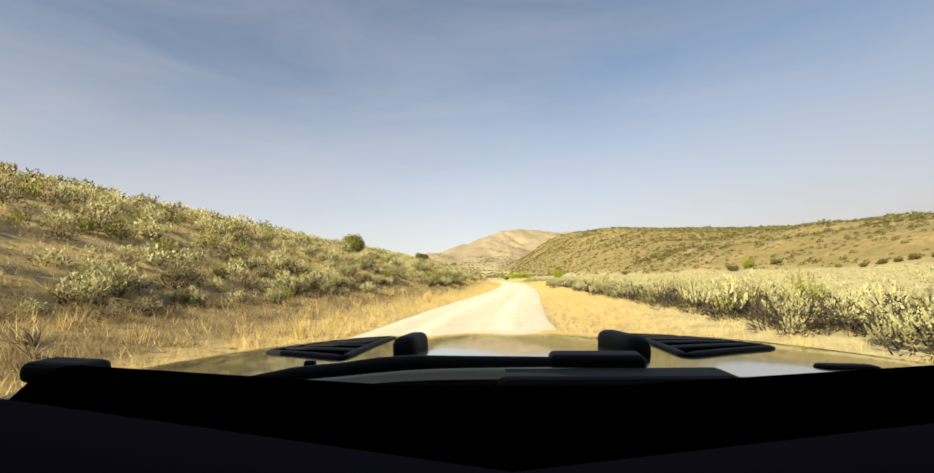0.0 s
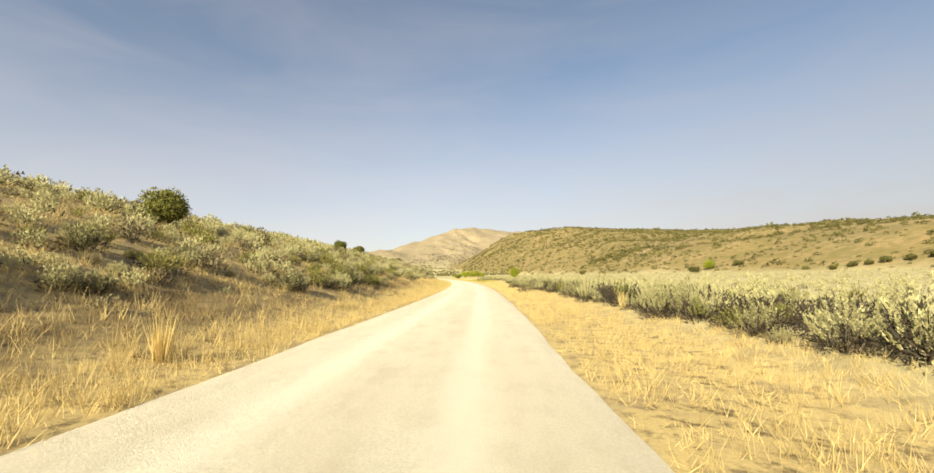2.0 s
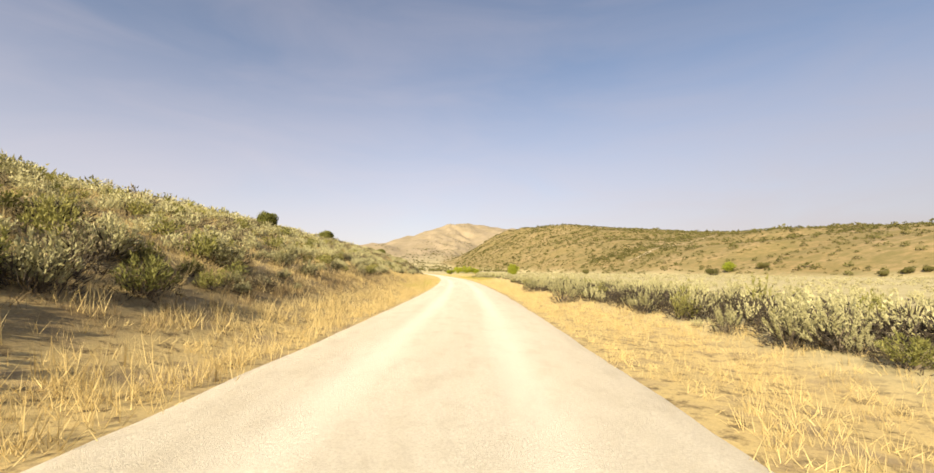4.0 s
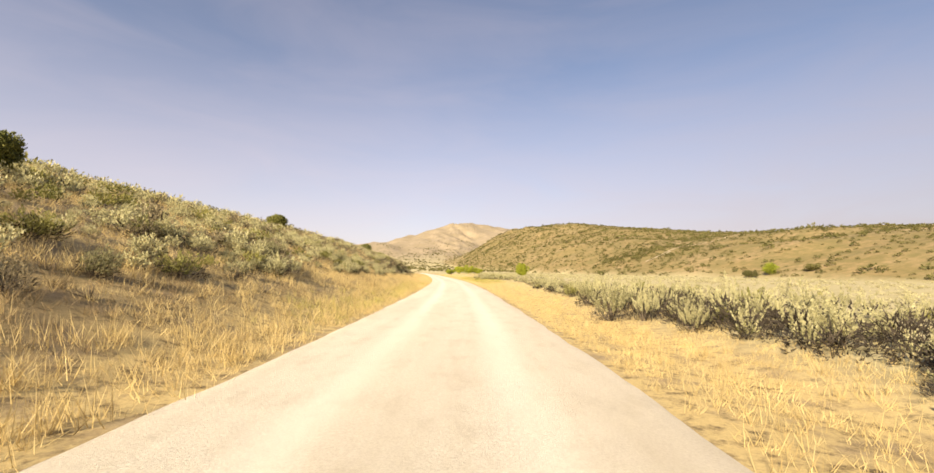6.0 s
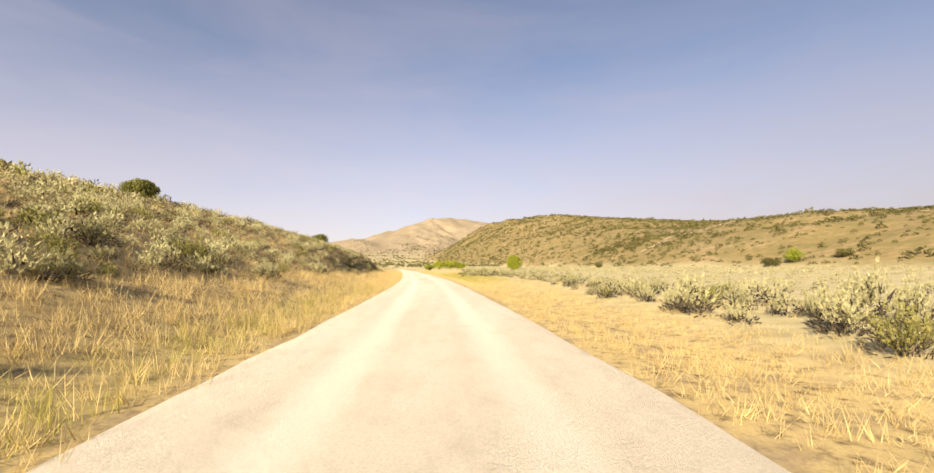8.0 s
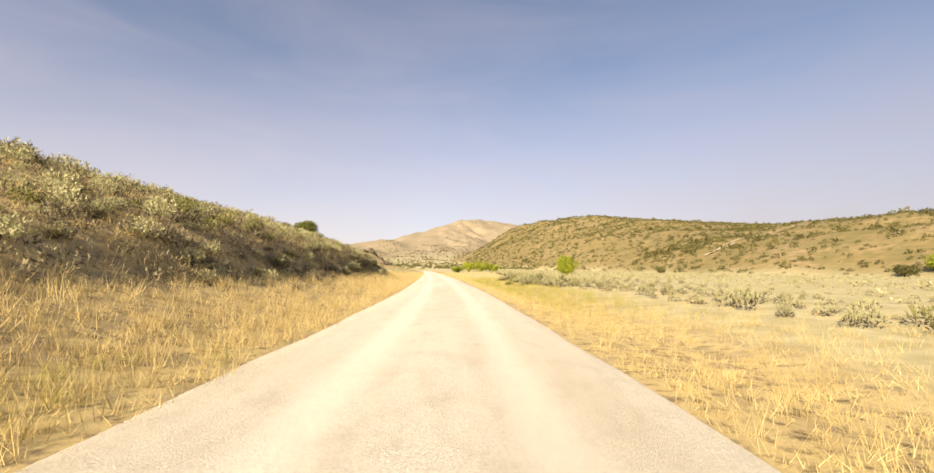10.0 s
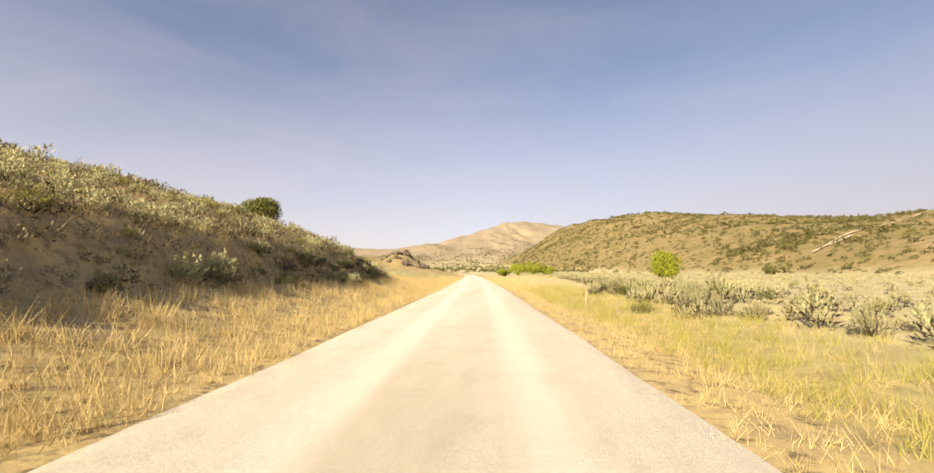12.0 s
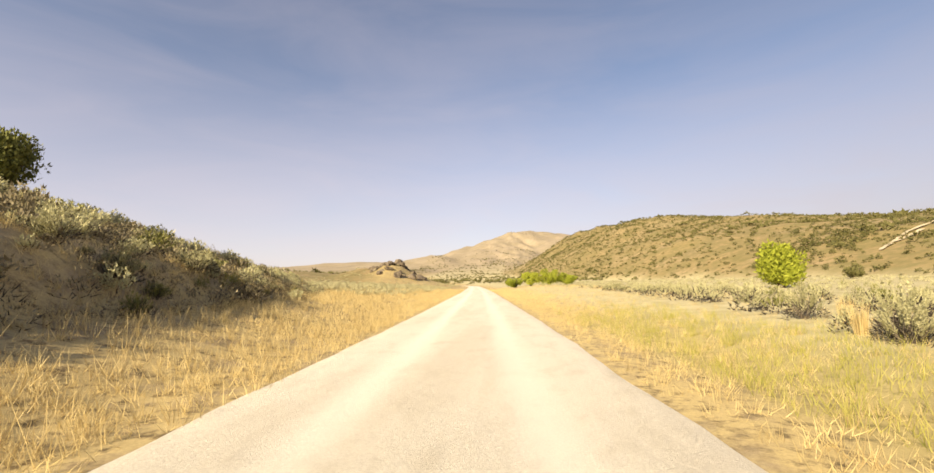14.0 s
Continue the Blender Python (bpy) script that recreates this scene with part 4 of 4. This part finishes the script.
def panel(name, parent, xs, ys, side, material, thick=0.03):
    """A pressed panel that follows the bonnet's crown, with turned-down edges."""
    vs, fs, n = [], [], len(xs)
    for y in ys:
        for x in xs:
            w = x * side(y)
            vs.append((w, y, bonnet_z(w, y)))
    for j in range(len(ys) - 1):
        for i in range(n - 1):
            a = j * n + i
            fs.append((a, a + 1, a + n + 1, a + n))
    me = bpy.data.meshes.new(name)
    me.from_pydata(vs, [], fs)
    bm = bmesh.new()
    bm.from_mesh(me)
    bmesh.ops.solidify(bm, geom=bm.faces[:], thickness=thick)
    bmesh.ops.recalc_face_normals(bm, faces=bm.faces[:])
    bm.to_mesh(me)
    bm.free()
    me.polygons.foreach_set("use_smooth", np.ones(len(me.polygons), bool))
    me.materials.append(material)
    return part(name, me, parent)


def bar(name, parent, p, q, width, height, material, label=""):
    """A rounded bar that lies on the bonnet from p to q."""
    p, q = Vector(p), Vector(q)
    side = Vector((-(q - p).y, (q - p).x)).normalized()
    prof = ((-0.5, -0.2), (-0.5, 0.55), (-0.40, 0.86), (-0.22, 1.0), (0.22, 1.0), (0.40, 0.86), (0.5, 0.55), (0.5, -0.2))
    bm, rows = bmesh.new(), []
    for t in (0.0, 0.05, 0.12, 0.3, 0.5, 0.7, 0.88, 0.95, 1.0):
        c = p.lerp(q, t)
        ease = 1 - 0.35 * max(0, 1 - min(t, 1 - t) / 0.12) ** 2
        rows.append([])
        for a, h in prof:
            w = c + side * a * width * ease
            rows[-1].append(bm.verts.new((w.x, w.y, bonnet_z(c.x, c.y) + h * height * (ease if h > 0 else 1))))
    for a, b in zip(rows, rows[1:]):
        for i in range(8):
            bm.faces.new((a[i], a[(i + 1) % 8], b[(i + 1) % 8], b[i]))
    bm.faces.new(rows[0])
    bm.faces.new(rows[-1])
    bmesh.ops.recalc_face_normals(bm, faces=bm.faces[:])
    me = bpy.data.meshes.new(name)
    bm.to_mesh(me)
    bm.free()
    me.polygons.foreach_set("use_smooth", np.ones(len(me.polygons), bool))
    me.materials.append(material)
    return part(name, me, parent, label)


def patch(name, parent, corner, lift, material, label=""):
    """A thin four-cornered plate bent over the bonnet."""
    bm, rows = bmesh.new(), []
    for j in range(7):
        rows.append([])
        for i in range(7):
            u, v = i / 6, j / 6
            x, y = (corner[0][c] * (1 - u) * (1 - v) + corner[1][c] * u * (1 - v) + corner[2][c] * u * v + corner[3][c] * (1 - u) * v for c in (0, 1))
            rows[-1].append(bm.verts.new((x, y, bonnet_z(x, y) + lift)))
    for j in range(6):
        for i in range(6):
            bm.faces.new((rows[j][i], rows[j][i + 1], rows[j + 1][i + 1], rows[j + 1][i]))
    bmesh.ops.solidify(bm, geom=bm.faces[:], thickness=0.006)
    bmesh.ops.recalc_face_normals(bm, faces=bm.faces[:])
    me = bpy.data.meshes.new(name)
    bm.to_mesh(me)
    bm.free()
    me.materials.append(material)
    return part(name, me, parent, label)


def tube(name, parent, points, radius, material, label=""):
    cu = bpy.data.curves.new(name, "CURVE")
    cu.dimensions, cu.bevel_depth, cu.bevel_resolution = "3D", radius, 3
    sp = cu.splines.new("POLY")
    sp.points.add(len(points) - 1)
    for p, c in zip(sp.points, points):
        p.co = (*c, 1)
    tmp = bpy.data.objects.new(name, cu)
    scene.collection.objects.link(tmp)
    me = bpy.data.meshes.new_from_object(tmp.evaluated_get(bpy.context.evaluated_depsgraph_get()))
    bpy.data.objects.remove(tmp)
    me.materials.clear()
    me.materials.append(material)
    return part(name, me, parent, label)


def ring(name, parent, centre, r0, r1, width, material):
    bm = bmesh.new()
    prof = ((r0, -width / 2), (r1 - 0.03, -width / 2), (r1, -width / 2 + 0.04), (r1, width / 2 - 0.04), (r1 - 0.03, width / 2), (r0, width / 2))
    rings = []
    for k in range(28):
        a = k * 2 * math.pi / 28
        rings.append([bm.verts.new((w, r * math.cos(a), r * math.sin(a))) for r, w in prof])
    for k in range(28):
        p, q = rings[k], rings[(k + 1) % 28]
        for i in range(6):
            bm.faces.new((p[i], p[(i + 1) % 6], q[(i + 1) % 6], q[i]))
    bmesh.ops.recalc_face_normals(bm, faces=bm.faces[:])
    bm.transform(pose(*centre))
    me = bpy.data.meshes.new(name)
    bm.to_mesh(me)
    bm.free()
    me.materials.append(material)
    return part(name, me, parent)


def build_car():
    car = tagged(new("off_road_car"), "olive off-road car with black bonnet vents standing on the gravel", "car")
    half = lambda y: float(np.interp(y, (0.62, 1.0, 1.66, 1.98), (0.86, 0.83, 0.69, 0.60)))
    panel("bonnet", car, np.linspace(-1, 1, 33), np.concatenate([np.linspace(0.66, 1.9, 16), [1.95, 1.98]]), half, PAINT)
    for sx in (-1, 1):
        corner = [(sx * x, y) for x, y in ((0.35, 0.95), (0.62, 1.14), (0.53, 1.48), (0.40, 1.60))]
        # near-black plate on top of the bonnet paints the shade of the vent's hollow
        vent = patch("bonnet_vent", car, corner, 0.003, DASH, "black louvred vent, its dark hollow painted as a plate")
        for k in range(4):
            bar("vent_frame", vent, corner[k], corner[(k + 1) % 4], 0.018, 0.008, PLASTIC)
        for k in range(4):
            t = 0.2 + 0.2 * k
            p, q = (tuple(corner[i][c] * (1 - t) + corner[j][c] * t for c in (0, 1)) for i, j in ((0, 3), (1, 2)))
            bar("louvre", vent, p, q, 0.036, 0.007, PLASTIC)
        near, tip = ((-0.22, 0.94), (-0.215, 1.10)) if sx < 0 else ((0.262, 0.93), (0.235, 1.14))
        bar("bonnet_catch", car, near, tip, 0.05, 0.034, PLASTIC, "black rubber bonnet catch")
        fender = block("fender", car, (sx * 0.80, 1.42, 1.10), (0.30, 1.0, 0.30), PAINT, 0.06)
        block("fender_lining", fender, (sx * 0.80, 1.42, 0.93), (0.26, 0.9, 0.06), PLASTIC, 0.02)
        block("headlight", car, (sx * 0.47, 2.03, 1.12), (0.2, 0.06, 0.2), LAMP, 0.03)
        block("door", car, (sx * 0.86, -0.1, 0.98), (0.07, 1.42, 0.80), PAINT, 0.03)
        # opaque pane and rear side panel, out of view, added to keep sun off the dashboard
        block("unseen_side_pane", car, (sx * 0.87, -0.12, 1.65), (0.03, 1.36, 0.62), OPAQUE_PANE, 0.01)
        block("unseen_quarter_panel", car, (sx * 0.86, -1.44, 1.27), (0.07, 1.30, 1.38), PAINT, 0.03)
        tube("windscreen_pillar", car, ((sx * 0.88, 0.62, 1.40), (sx * 0.88, 0.32, 1.93)), 0.035, PAINT)
        for wy in (1.42, -1.3):
            wheel = ring("wheel", car, (sx * 0.82, wy, 0.435), 0.07, 0.24, 0.2, STEEL)
            ring("tyre", wheel, (sx * 0.82, wy, 0.435), 0.23, 0.40, 0.26, RUBBER)
    bar("washer_nozzle", car, (-0.40, 0.875), (-0.378, 0.875), 0.014, 0.009, PLASTIC)
    bar("cowl_vent", car, (0.53, 0.845), (0.63, 0.852), 0.03, 0.006, PLASTIC, "black slotted cowl vent")
    block("nose", car, (0, 1.86, 1.08), (1.16, 0.3, 0.56), PAINT, 0.05)
    block("grille", car, (0, 2.02, 1.12), (0.6, 0.04, 0.3), PLASTIC, 0.015)
    block("bumper", car, (0, 2.14, 0.72), (1.6, 0.2, 0.2), PLASTIC, 0.04)
    block("engine_bay", car, (0, 1.2, 1.02), (1.1, 1.1, 0.62), PLASTIC, 0.03)
    block("floor_pan", car, (0, -0.55, 0.62), (1.66, 3.3, 0.12), PLASTIC, 0.03)
    # out of view, added to hold the dashboard in shade; so is the back panel
    block("unseen_roof", car, (0, -0.95, 1.97), (1.74, 2.6, 0.08), PLASTIC, 0.03)
    block("unseen_tailgate", car, (0, -2.08, 1.27), (1.7, 0.07, 1.38), PAINT, 0.03)
    block("seat_row", car, (0, -0.75, 1.0), (1.3, 0.5, 0.65), PLASTIC, 0.08)
    # scuttle and dashboard edge rise towards the sides
    xs = np.linspace(-0.86, 0.86, 41)
    rise = 0.062 * np.clip(np.abs(xs) - 0.12, 0, 1) - 0.09 * smooth(-xs, 0.655, 0.70) - 0.009
    vs, fs = [], []
    for x, r in zip(xs, rise):
        for y, z in ((0.66, 1.36), (0.655, 1.470), (0.64, 1.480), (0.61, 1.482), (0.57, 1.472), (0.50, 1.42), (0.48, 1.38), (0.06, 1.20)):
            vs.append((x, y, z + r))
    for i in range(len(xs) - 1):
        for j in range(7):
            a = i * 8 + j
            fs.append((a, a + 1, a + 9, a + 8))
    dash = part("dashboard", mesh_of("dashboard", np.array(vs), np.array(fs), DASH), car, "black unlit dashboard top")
    vs, fs = [], []
    for x in xs:
        up = 0.125 * abs(x)
        for y, z in ((0.47, 1.36), (0.46, 1.432), (0.44, 1.440), (0.30, 1.435), (0.16, 1.40), (0.08, 1.33)):
            vs.append((x, y, z + up))
    for i in range(len(xs) - 1):
        for j in range(5):
            a = i * 6 + j
            fs.append((a, a + 1, a + 7, a + 6))
    part("dash_pad", mesh_of("dash_pad", np.array(vs), np.array(fs), PAD), dash, "dark purple-grey padded dashboard roll")
    block("windscreen_hinge", car, (-0.725, 0.70, 1.484), (0.105, 0.07, 0.034), PLASTIC, 0.014, (0, 4, 6), "black windscreen hinge")
    arm = tube("wiper_arm", car, ((-0.45, 0.735, 1.448), (-0.36, 0.75, 1.463), (-0.27, 0.75, 1.471), (-0.215, 0.75, 1.478), (-0.16, 0.75, 1.481), (-0.05, 0.75, 1.479), (0.07, 0.755, 1.476)), 0.0155, PLASTIC, "black bent wiper arm")
    block("wiper_pivot", arm, (0.14, 0.765, 1.481), (0.15, 0.06, 0.030), PLASTIC, 0.011, (0, 0, -4))
    block("wiper_cover", car, (0.15, 0.685, 1.464), (0.34, 0.09, 0.034), PLASTIC, 0.016, (0, 0, 1), "black scuttle cover")
    car.matrix_basis = pose(0, 0, 0, 0, 0, 0.6)
    return car


build_car()
